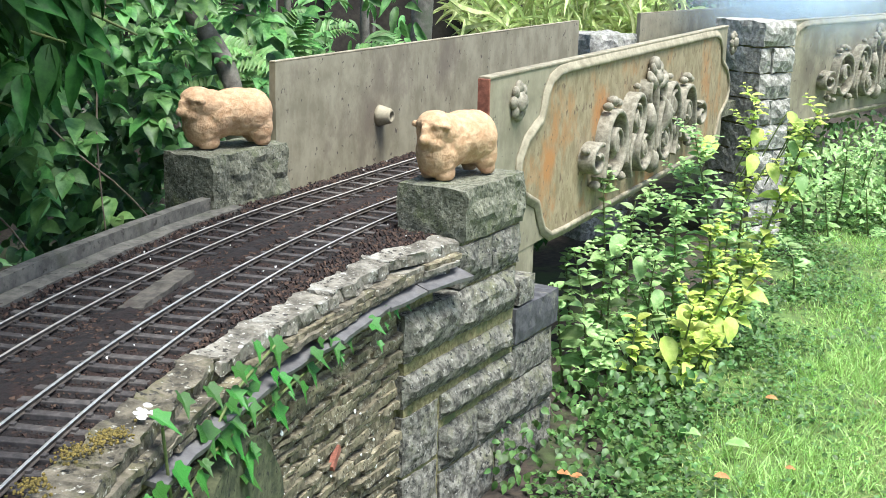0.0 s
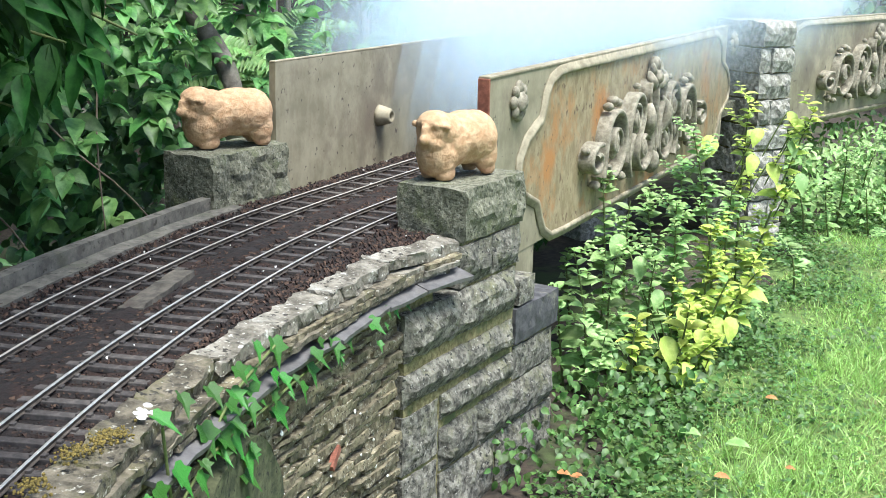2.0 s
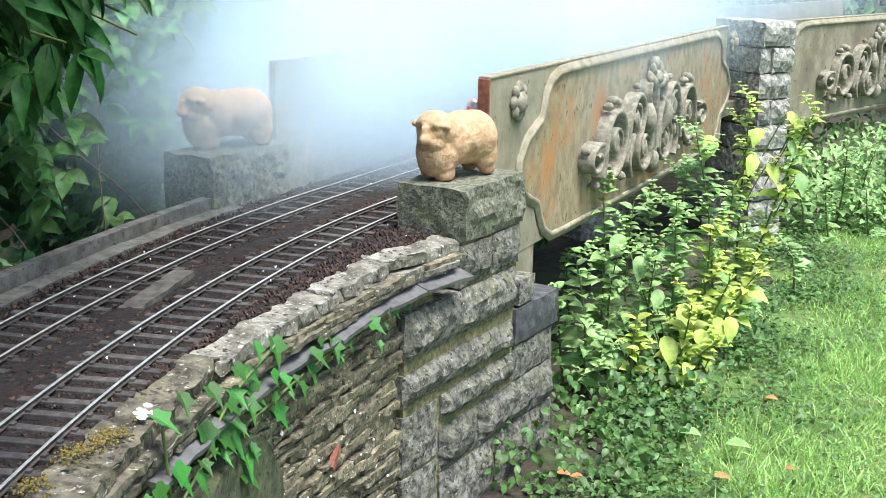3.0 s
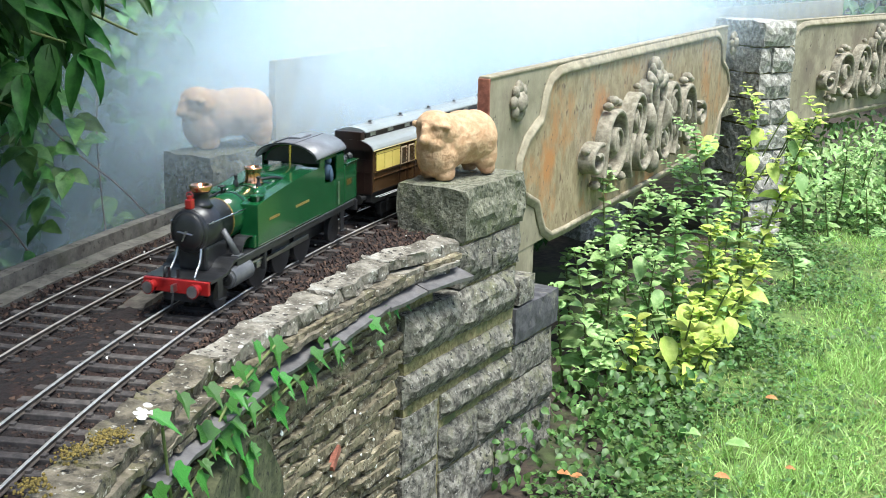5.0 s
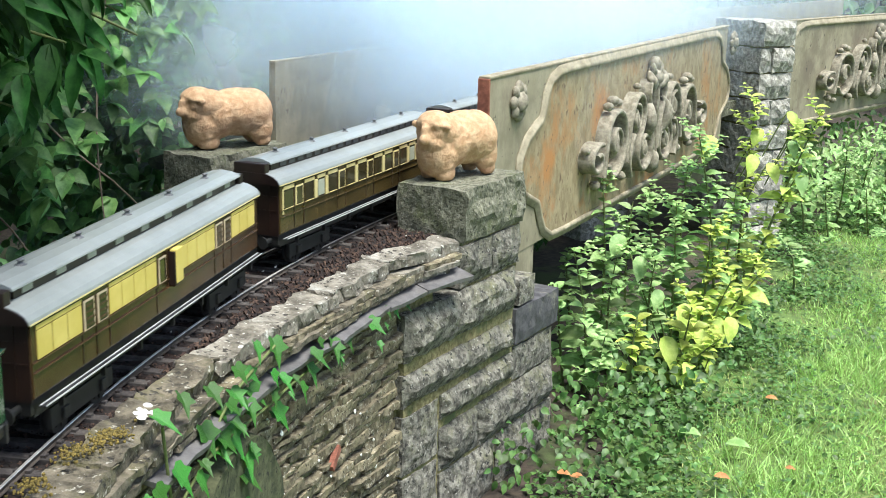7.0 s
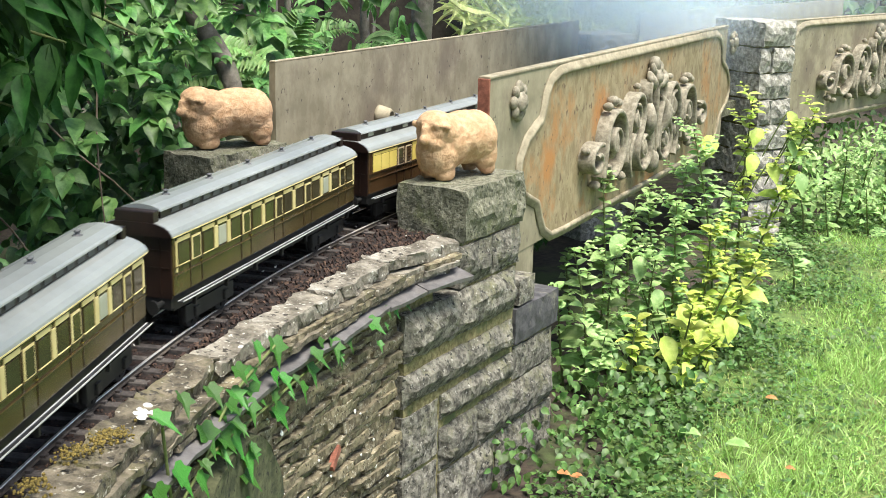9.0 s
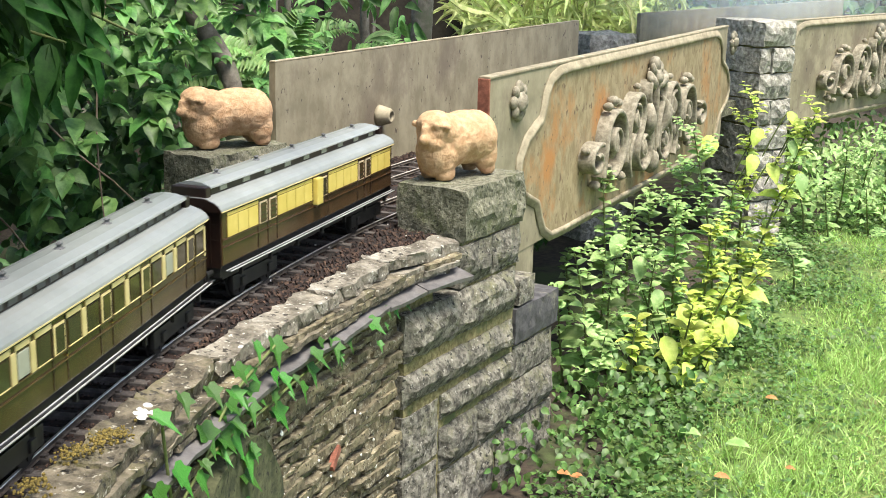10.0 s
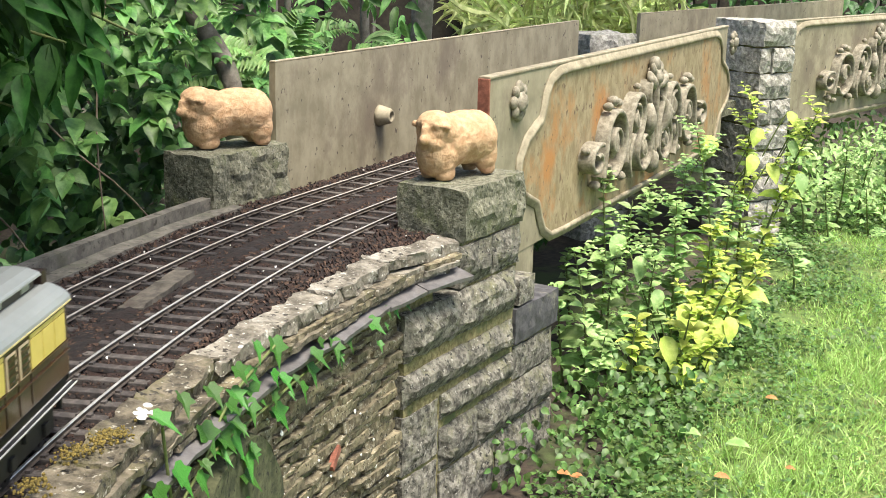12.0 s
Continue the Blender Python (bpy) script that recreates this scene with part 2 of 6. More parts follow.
def add_box(bm, x0, x1, y0, y1, z0, z1, bevel=0.0, m=None):
    r = bmesh.ops.create_cube(bm, size=1)["verts"]
    for v in r:
        v.co = Vector((x0 + (v.co.x + 0.5) * (x1 - x0), y0 + (v.co.y + 0.5) * (y1 - y0), z0 + (v.co.z + 0.5) * (z1 - z0)))
    if bevel:
        es = list({e for v in r for e in v.link_edges})
        out = bmesh.ops.bevel(bm, geom=es, offset=bevel, segments=2, affect="EDGES", profile=0.6)
        r = list({v for f in out["faces"] for v in f.verts} | {v for v in r if v.is_valid})
    if m is not None:
        bmesh.ops.transform(bm, matrix=m, verts=r)
    return bm


def box(*a, **k):
    return add_box(bmesh.new(), *a, **k)


def add_cyl(bm, p, q, r1, r2=None, seg=20):
    p, q = Vector(p), Vector(q)
    d = q - p
    m = Matrix.Translation((p + q) / 2) @ d.to_track_quat("Z", "Y").to_matrix().to_4x4()
    bmesh.ops.create_cone(bm, cap_ends=True, segments=seg, radius1=r1, radius2=r1 if r2 is None else r2, depth=d.length, matrix=m)
    return bm


def cyl(p, q, r1, r2=None, seg=20):
    return add_cyl(bmesh.new(), p, q, r1, r2, seg)


def add_ball(bm, p, r, sub=2, m=None):
    r = r if isinstance(r, (tuple, list)) else (r, r, r)
    bmesh.ops.create_icosphere(bm, subdivisions=sub, radius=1, matrix=Matrix.Translation(p) @ (m or Matrix()) @ Matrix.Diagonal((*r, 1)))
    return bm


def lathe(profile, seg=24):
    """A turned solid round z from (radius, z) pairs."""
    bm = bmesh.new()
    rings = [[bm.verts.new((r * math.cos(6.28318 * k / seg), r * math.sin(6.28318 * k / seg), z)) for k in range(seg)] for r, z in profile]
    for a, b in zip(rings, rings[1:]):
        for k in range(seg):
            bm.faces.new((a[k], a[(k + 1) % seg], b[(k + 1) % seg], b[k]))
    for ring, flip in ((rings[0], True), (rings[-1], False)):
        bm.faces.new(ring[::-1] if flip else ring)
    return bm


def lathe_at(profile, p, seg=16):
    bm = lathe(profile, seg)
    bmesh.ops.translate(bm, vec=p, verts=bm.verts)
    return bm


def lathe_x(profile, z, seg=32):
    """A turned solid round a lengthwise axis at height z, from (radius, x) pairs."""
    bm = lathe(profile, seg)
    for v in bm.verts:
        v.co = Vector((v.co.z, v.co.y, z - v.co.x))
    return bm


def tube_mesh(points, r, seg=8):
    """A round bar along a row of points, as a mesh."""
    pts = [Vector(p) for p in points]
    secs = []
    for k, p in enumerate(pts):
        d = (pts[min(k + 1, len(pts) - 1)] - pts[max(k - 1, 0)]).normalized()
        a = d.cross(Vector((0.31, 0.22, 0.93))).normalized()
        b = d.cross(a)
        secs.append([p + (a * math.cos(6.28318 * j / seg) + b * math.sin(6.28318 * j / seg)) * r for j in range(seg)])
    return loft(secs)


def loft(sections, closed=True, caps=True):
    """Skin a row of equal point loops."""
    bm = bmesh.new()
    rows = [[bm.verts.new(p) for p in s] for s in sections]
    n = len(rows[0])
    for a, b in zip(rows, rows[1:]):
        for k in range(n if closed else n - 1):
            bm.faces.new((a[k], a[(k + 1) % n], b[(k + 1) % n], b[k]))
    if caps and closed:
        bm.faces.new(rows[0][::-1])
        bm.faces.new(rows[-1])
    bmesh.ops.recalc_face_normals(bm, faces=bm.faces)
    return bm


def tube(name, points, radius, material, parent=None, taper=None, cyclic=False, res=3, order=None):
    cu = bpy.data.curves.new(name, "CURVE")
    cu.dimensions, cu.bevel_depth, cu.bevel_resolution, cu.use_fill_caps = "3D", radius, 2, True
    sp = cu.splines.new("NURBS")
    sp.points.add(len(points) - 1)
    for k, p in enumerate(points):
        sp.points[k].co = (*p, 1)
        sp.points[k].radius = taper[k] if taper else 1.0
    sp.use_endpoint_u, sp.order_u, sp.use_cyclic_u, sp.resolution_u = True, order or min(3, len(points)), cyclic, res
    cu.materials.append(material)
    ob = new(name, cu)
    ob.parent = parent
    return ob


def roughen(bm, amount, scale, seed=0.0, z_scale=1.0):
    for v in bm.verts:
        p = Vector((v.co.x, v.co.y, v.co.z * z_scale)) * scale + Vector((seed * 7.3, seed * 3.1, seed))
        v.co += noise.noise_vector(p) * amount + noise.noise_vector(p * 2.7) * amount * 0.45


def grid_box(x0, x1, y0, y1, z0, z1, step):
    """A box with a fine skin, ready to be roughened."""
    bm = box(x0, x1, y0, y1, z0, z1)
    for axis, lo, hi in ((0, x0, x1), (1, y0, y1), (2, z0, z1)):
        n = max(1, round((hi - lo) / step))
        for k in range(1, n):
            co, no = [0, 0, 0], [0, 0, 0]
            co[axis], no[axis] = lo + (hi - lo) * k / n, 1
            bmesh.ops.bisect_plane(bm, geom=bm.verts[:] + bm.edges[:] + bm.faces[:], plane_co=co, plane_no=no)
    return bm


def rough_stone(name, sx, sy, sz, material, seed, amount=0.004, step=0.012, bulge=0.0):
    bm = grid_box(-sx / 2, sx / 2, -sy / 2, sy / 2, -sz / 2, sz / 2, step)
    for v in bm.verts:
        if bulge and v.co.y < -sy / 2 + 1e-5:
            e = min(sx / 2 - abs(v.co.x), sz / 2 - abs(v.co.z))
            v.co.y -= bulge * min(1, e / (sz * 0.32)) * (0.75 + 0.5 * noise.noise(v.co * 45 + Vector((seed, 0, 0))))
    roughen(bm, amount, 50, seed)
    return mesh_of(bm, name, material)


LEAF_V = np.array([(0, 0, 0), (-0.28, 0.09, 0.05), (-0.45, 0.32, 0.10), (-0.36, 0.62, 0.07), (-0.15, 0.86, -0.04), (0, 1.0, -0.16), (0.15, 0.86, -0.04), (0.36, 0.62, 0.07), (0.45, 0.32, 0.10), (0.28, 0.09, 0.05), (0, 0.33, 0.01), (0, 0.66, -0.02)])
LEAF_F = [(0, 10, 1), (1, 10, 2), (2, 10, 11, 3), (3, 11, 4), (4, 11, 5), (0, 9, 10), (9, 8, 10), (8, 7, 11, 10), (7, 6, 11), (6, 5, 11)]
BLADE_V = np.array([(-0.5, 0, 0), (0.5, 0, 0), (0.38, 0.5, 0.0), (-0.38, 0.5, 0.0), (0, 1.0, -0.25)])
BLADE_F = [(0, 1, 2, 3), (3, 2, 4)]


def leaf_mesh(name, material, pos, way, up, length, width, shape=(LEAF_V, LEAF_F)):
    """Many leaves: pos base points, way towards the tip, up the leaf's face; all (n, 3) arrays."""
    lv, lf = shape
    way = way / np.linalg.norm(way, axis=1, keepdims=True)
    side = np.cross(way, up)
    side /= np.linalg.norm(side, axis=1, keepdims=True) + 1e-9
    face = np.cross(side, way)
    L, W = length[:, None, None], width[:, None, None]
    v = pos[:, None] + side[:, None] * lv[None, :, 0:1] * W + way[:, None] * lv[None, :, 1:2] * L + face[:, None] * lv[None, :, 2:3] * L
    n, k = len(pos), len(lv)
    me = bpy.data.meshes.new(name)
    me.from_pydata(v.reshape(-1, 3).tolist(), [], [tuple(i * k + j for j in f) for i in range(n) for f in lf])
    me.materials.append(material)
    me.polygons.foreach_set("use_smooth", [True] * len(me.polygons))
    return me


def hedge_leaves(name, material, pos, rng, size, label, category, lean=(0, -0.6, 0.7), slim=0.62, parent=None):
    n = len(pos)
    way = rng.normal(0, 0.55, (n, 3)) + np.array((0, -0.5, -0.45))
    up = rng.normal(0, 0.4, (n, 3)) + np.array(lean)
    length = size * rng.uniform(0.55, 1.25, n)
    ob = new(name, leaf_mesh(name, material, pos, way, up, length, length * slim * rng.uniform(0.8, 1.2, n)))
    ob.parent = parent
    if label:
        tagged(ob, label, category, kind="stuff")
    return ob


# ---- ground ----
GZ = -0.36


def ground():
    bm = bmesh.new()
    xs = [-400, -30, -6] + [-3 + 0.12 * k for k in range(60)] + [5, 8, 30, 400]
    ys = [-400, -30, -5] + [-0.5 + 0.12 * k for k in range(60)] + [8, 12, 40, 400]
    rows = [[bm.verts.new((x, y, GZ + (0.012 * noise.noise(Vector((x * 3, y * 3, 0))) if abs(x) < 5 and abs(y) < 7 else 0))) for x in xs] for y in ys]
    for a, b in zip(rows, rows[1:]):
        for k in range(len(xs) - 1):
            bm.faces.new((a[k], a[k + 1], b[k + 1], b[k]))
    for f in bm.faces:
        c = f.calc_center_median()
        q = Vector((c.x, c.y)) - ORIGIN
        if q.dot(NB) > -0.10 and q.dot(UA) > -3:
            f.material_index = 1
    ob = new("ground", mesh_of(bm, "ground", [M_LAWN, M_SOIL], True))
    tagged(ob, "lawn soil with bare earth beneath the garden plants", "ground", kind="structure")


ground()

# inner edge of the near coping, measured outwards from the inner track, by s
EDGE = [(-0.1, -0.108), (0.10, -0.112), (0.20, -0.106), (0.38, -0.079), (0.463, -0.072), (0.663, -0.050), (0.764, -0.047), (0.88, -0.040), (1.5, -0.038)]
OUTER = [(0.10, -0.165), (0.17, -0.150), (0.277, -0.124), (0.39, -0.114), (0.49, -0.105), (0.6, -0.092), (0.68, -0.084), (0.88, -0.080), (1.5, -0.078)]


def ribbon(s0, s1, d0, d1, z0, z1, step=0.03):
    """A curved slab along the line; d0 and d1 may be tables by s."""
    n = max(2, int((s1 - s0) / step))
    secs = []
    for k in range(n + 1):
        s = s0 + (s1 - s0) * k / n
        a, b = (lerp_table(d, s) if isinstance(d, list) else d for d in (d0, d1))
        secs.append([tp(s, a, z0), tp(s, b, z0), tp(s, b, z1), tp(s, a, z1)])
    return loft(secs)


BED_Z = -0.0078


def trackbed():
    core = new("embankment", mesh_of(ribbon(-0.02, 1.6, [(x, y - 0.004) for x, y in EDGE], 0.20, GZ - 0.02, BED_Z - 0.006), "embankment", M_SOIL))
    tagged(core, "earth embankment that carries two model railway tracks", "embankment", kind="structure")
    deck = new("bridge_deck", mesh_of(ribbon(-2.6, -0.02, -0.080, 0.19, -0.045, BED_Z - 0.006), "bridge_deck", M_CONCRETE))
    tagged(deck, "flat concrete deck of the garden bridge under the tracks", "bridge deck", kind="structure")
    bm = bmesh.new()
    rows = []
    n = 190
    for k in range(n + 1):
        s = -1.4 + 2.9 * k / n
        a = lerp_table(EDGE, s) if s > 0.05 else -0.078
        row = []
        for j in range(31):
            d = a + (0.188 - a) * j / 30
            h = noise.noise(Vector((s * 40, d * 40, 0))) * 0.003 + noise.noise(Vector((s * 120, d * 120, 3))) * 0.0016
            between = math.exp(-((d - 0.06) / 0.02) ** 2) * 0.004
            row.append(bm.verts.new(tp(s, d, BED_Z + h + between)))
        rows.append(row)
    for p, q in zip(rows, rows[1:]):
        for j in range(30):
            bm.faces.new((p[j], q[j], q[j + 1], p[j + 1]))
    ob = new("ballast", mesh_of(bm, "ballast", M_BALLAST))
    tagged(ob, "dark brown gritty ballast of peaty gravel round the sleepers", "ballast", kind="structure")


trackbed()


def track(name, d0, label):
    t = thing(name, label, "railway track", group="garden railway tracks")
    for side in (-1, 1):
        for mat_, prof, nm in ((M_RAIL, [(-0.0024, -0.0044), (0.0024, -0.0044), (0.0024, -0.0038), (0.0006, -0.0033), (0.0006, -0.0017), (0.0012, -0.0013), (0.0012, -0.0004), (-0.0012, -0.0004), (-0.0012, -0.0013), (-0.0006, -0.0017), (-0.0006, -0.0033), (-0.0024, -0.0038)], "rail"),
                               (M_RAIL_TOP if d0 < 0.05 else M_RAIL_DULL, [(-0.0012, -0.0003), (0.0012, -0.0003), (0.0009, 0.0002), (-0.0009, 0.0002)], "rail_head")):
            secs = []
            for k in range(121):
                s = -2.2 + 3.7 * k / 120
                secs.append([tp(s, d0 + side * 0.0232 + x, z) for x, z in prof])
            part(nm, loft(secs), mat_, t, "polished running surface of the rail" if nm == "rail_head" else "")
    bm = box(-0.0046, 0.0046, -0.0405, 0.0405, -0.0095, -0.0044, bevel=0.0008)
    for side in (-1, 1):
        for w in (-1, 1):
            add_box(bm, -0.0026, 0.0026, side * 0.0232 + w * 0.0040 - 0.0019, side * 0.0232 + w * 0.0040 + 0.0019, -0.0048, -0.0024, m=None)
    me = mesh_of(bm, "sleeper", M_SLEEPER)
    rng = random.Random(int(d0 * 1000) + 5)
    s = 1.35
    while s > -1.7:
        s -= 0.0385 - 0.0165 * min(0.95, max(0.0, s))
        ob = new("sleeper", me)
        ob.parent = t
        ob.matrix_basis = Matrix.Translation(tp(s, d0, rng.uniform(-0.0006, 0.0004))) @ pose(0, 0, 0, rng.uniform(-1, 1), 0, tdir(s) + rng.uniform(-1.5, 1.5))
    return t


track("railway_track", 0.0, "narrow steel rails on dark sleepers, inner track with polished heads")
track("railway_track", 0.118, "narrow steel rails on dark sleepers, outer track, duller")


def chips():
    rng = np.random.default_rng(4)
    tet = np.array([(1, 1, 1), (-1, -1, 1), (-1, 1, -1), (1, -1, -1)], float)
    fac = [(0, 1, 2), (0, 3, 1), (0, 2, 3), (1, 3, 2)]
    for name, mat_, n, lo, hi, label in (("gravel_chips", M_CHIP, 30000, 0.0006, 0.0021, "loose brown gravel chips scattered over the ballast"), ("white_chips", M_WHITE_CHIP, 130, 0.0006, 0.0015, "a few white stone chips lying on the ballast")):
        verts, faces = [], []
        for k in range(n):
            s = rng.uniform(-0.9, 1.2)
            d = rng.uniform(lerp_table(EDGE, s) if s > 0.05 else -0.076, 0.185)
            r = rng.uniform(lo, hi)
            onto = min(abs(d), abs(d - 0.118)) < 0.038
            if onto and name == "gravel_chips" and r > lo + 0.45 * (hi - lo):
                r = lo
            p = np.array(tp(s, d, BED_Z + (0.0002 if onto else 0.0012) + (0.004 if name == "white_chips" and abs(abs(d % 0.118 - 0.059) - 0.059) < 0.03 else 0.001)))
            v = tet * r * rng.uniform(0.6, 1.2, (1, 3)) + rng.normal(0, r * 0.35, (4, 3)) + p
            faces += [tuple(len(verts) + j for j in f) for f in fac]
            verts += v.tolist()
        me = bpy.data.meshes.new(name)
        me.from_pydata(verts, [], faces)
        me.materials.append(mat_)
        tagged(new(name, me), label, "gravel", kind="stuff")


chips()


def slab_between():
    bm = grid_box(-0.062, 0.062, -0.012, 0.012, -0.004, 0.003, 0.01)
    roughen(bm, 0.003, 40, 3)
    ob = new("slate_slab", mesh_of(bm, "slate_slab", M_SLATE_GREY))
    p = tp(0.485, 0.062, -0.003)
    ob.matrix_basis = Matrix.Translation(p) @ pose(0, 0, 0, 3, 2, tdir(0.485) + 3)
    tagged(ob, "flat grey slate slab lying in the ballast between the tracks", "slab")


slab_between()


# ---- near retaining wall: coping, ledge and thin slate courses ----
def retaining_wall():
    w = thing("retaining_wall", "curved garden wall of thin slates under a rough stone coping", "wall", kind="structure")
    part("core", ribbon(0.20, 1.5, [(x, y + 0.014) for x, y in OUTER], [(x, y - 0.002) for x, y in EDGE], GZ - 0.02, -0.016), M_MORTAR, w)
    rng = random.Random(12)

    def lay(name, mid, off, z, ln, wid, hh, material, seed, rough, tilt, flat=0.35):
        slope = (lerp_table(OUTER, mid + 0.03) - lerp_table(OUTER, mid - 0.03)) / 0.06
        me = rough_stone(name, ln, wid, hh, material, seed, rough, 0.0075)
        for v in me.vertices:
            # split faces stay flat above and below, ragged at the edges
            v.co.z = math.copysign(hh / 2, v.co.z) + (v.co.z - math.copysign(hh / 2, v.co.z)) * flat
        ob = new(name, me)
        ob.parent = w
        ob.matrix_basis = Matrix.Translation(tp(mid, off, z)) @ pose(0, 0, 0, tilt, rng.uniform(-1.2, 1.2), tdir(mid) - math.degrees(math.atan(slope)) + rng.uniform(-1.5, 1.5))
        return ob

    # broad cap stones
    s = 0.165
    k = 0
    while s < 1.25:
        ln = rng.uniform(0.10, 0.20)
        mid = s + ln / 2
        c, o = lerp_table(EDGE, mid), lerp_table(OUTER, mid)
        wid = c - o - rng.uniform(0.0, 0.005)
        lay("coping_stone", mid, c - wid / 2, -0.0085 + rng.uniform(-0.001, 0.002), ln * 1.03, wid, 0.014, M_COPING if s < 0.66 else M_COPING_DARK, k * 1.7, 0.0062, rng.uniform(-5, 0), 0.5)
        s += ln
        k += 1
    # thin split layers under the caps
    for row, z in enumerate((-0.0195, -0.0255, -0.0315)):
        s = 0.16 + rng.uniform(0, 0.04)
        while s < 1.2:
            ln = rng.uniform(0.05, 0.15)
            mid = s + ln / 2
            if rng.random() < 0.9:
                lay("coping_slate", mid, lerp_table(OUTER, mid) + 0.014 + rng.uniform(-0.005, 0.004), z + rng.uniform(-0.0008, 0.0008), ln, 0.034, 0.0058, rng.choice((M_COPING, M_COPING_DARK, M_SLATE)) if s < 0.66 else M_COPING_DARK, k * 2.9 + 40, 0.0036, rng.uniform(-4, 2))
            s += ln
            k += 1
    # smooth slate ledge
    s = 0.165
    while s < 0.75:
        ln = rng.uniform(0.08, 0.14)
        mid = s + ln / 2
        lay("ledge_slate", mid, lerp_table(OUTER, mid) + 0.006 + rng.uniform(-0.004, 0.002), -0.0385, ln, 0.040, 0.0045, M_LEDGE, s * 90, 0.0020, -13, 0.2)
        s += ln
    # mossy disc set in place of a round-arched opening
    bm = bmesh.new()
    bmesh.ops.create_cone(bm, cap_ends=True, segments=40, radius1=0.118, radius2=0.110, depth=0.03)
    roughen(bm, 0.002, 40, 9)
    bmesh.ops.transform(bm, matrix=Matrix.Translation(tp(0.665, lerp_table(OUTER, 0.665) + 0.004, -0.185)) @ pose(0, 0, 0, 0, 0, tdir(0.665)) @ pose(0, 0, 0, -90), verts=bm.verts)
    part("arch_stone", bm, M_MOSSY, w, "dark mossy disc standing in for the arched opening in the wall")
    shapes = [rough_stone("slate", rng.uniform(0.024, 0.085), 0.018, rng.uniform(0.0035, 0.0105), M_SLATE, 70 + j, 0.0034, 0.008) for j in range(16)]
    z = -0.050
    while z > GZ + 0.005:
        s = 0.275 + rng.uniform(-0.006, 0.01)
        row = rng.uniform(-0.002, 0.002)
        hi = 0
        while s < 0.78:
            me = rng.choice(shapes)
            ln = max(v.co.x for v in me.vertices) * 2
            mid = s + ln / 2
            slope = (lerp_table(OUTER, mid + 0.03) - lerp_table(OUTER, mid - 0.03)) / 0.06
            ob = new("slate", me)
            ob.parent = w
            ob.matrix_basis = Matrix.Translation(tp(mid, lerp_table(OUTER, mid) + 0.0155 + row + rng.uniform(-0.0045, 0.0045), z + rng.uniform(-0.002, 0.002))) @ pose(0, 0, 0, rng.uniform(-6, 6), rng.uniform(-2, 2), tdir(mid) - math.degrees(math.atan(slope)) + rng.uniform(-3, 3) + rng.choice((0, 180)))
            s += ln * 0.98
        z -= 0.0088
    return w


retaining_wall()


def back_kerb():
    k = thing("back_kerb", "low weathered concrete kerb strip along the outer track", "kerb", kind="structure")
    bm = bmesh.new()
    secs = []
    for j in range(60):
        s = 0.12 + 1.3 * j / 59
        h = noise.noise(Vector((s * 18, 0, 5))) * 0.0012
        secs.append([tp(s, 0.172 + h, -0.05), tp(s, 0.196, -0.05), tp(s, 0.195 + h, -0.002 + h), tp(s, 0.174 + h * 1.5, -0.003 + h)])
    part("kerb_strip", loft(secs), M_KERB, k)
    secs = []
    for j in range(60):
        s = 0.12 + 1.3 * j / 59
        h = noise.noise(Vector((s * 5, 2, 5))) * 0.0006
        secs.append([tp(s, 0.197, -0.30), tp(s, 0.212, -0.30), tp(s, 0.212 + h, 0.012 + h), tp(s, 0.198 + h, 0.012 + h)])
    part("backing_board", loft(secs), M_KERB, k, "grey board standing behind the kerb")


back_kerb()


# ---- piers ----
def pier_block(corner, z0, z1, seed, label, length=0.156, depth=0.093):
    """A rock-faced cap block whose near corner stands at corner, long side away along the pier."""
    bm = grid_box(0, length, 0, depth, 0, z1 - z0, 0.0095)
    for v in bm.verts:
        if v.co.y < 1e-5 and 0.004 < v.co.z < z1 - z0 - 0.004:
            v.co.y -= 0.007 * (0.4 + noise.noise(Vector((v.co.x * 40, v.co.z * 50, seed))))
    roughen(bm, 0.0022, 55, seed)
    ob = new("cap_block", mesh_of(bm, "cap_block", M_CONCRETE))
    ob.matrix_basis = Matrix.Translation((corner[0], corner[1], z0)) @ pose(0, 0, 0, 0, 0, 60)
    return tagged(ob, label, "stone block", group="pier cap blocks")


pier_block((0.024, 1.402), -0.012, 0.052, 1, "grey-green rock-faced concrete block capping the near pier")
pier_block((-0.296, 1.518), -0.03, 0.064, 5, "mossy grey concrete block beside the outer track", 0.158, 0.080)


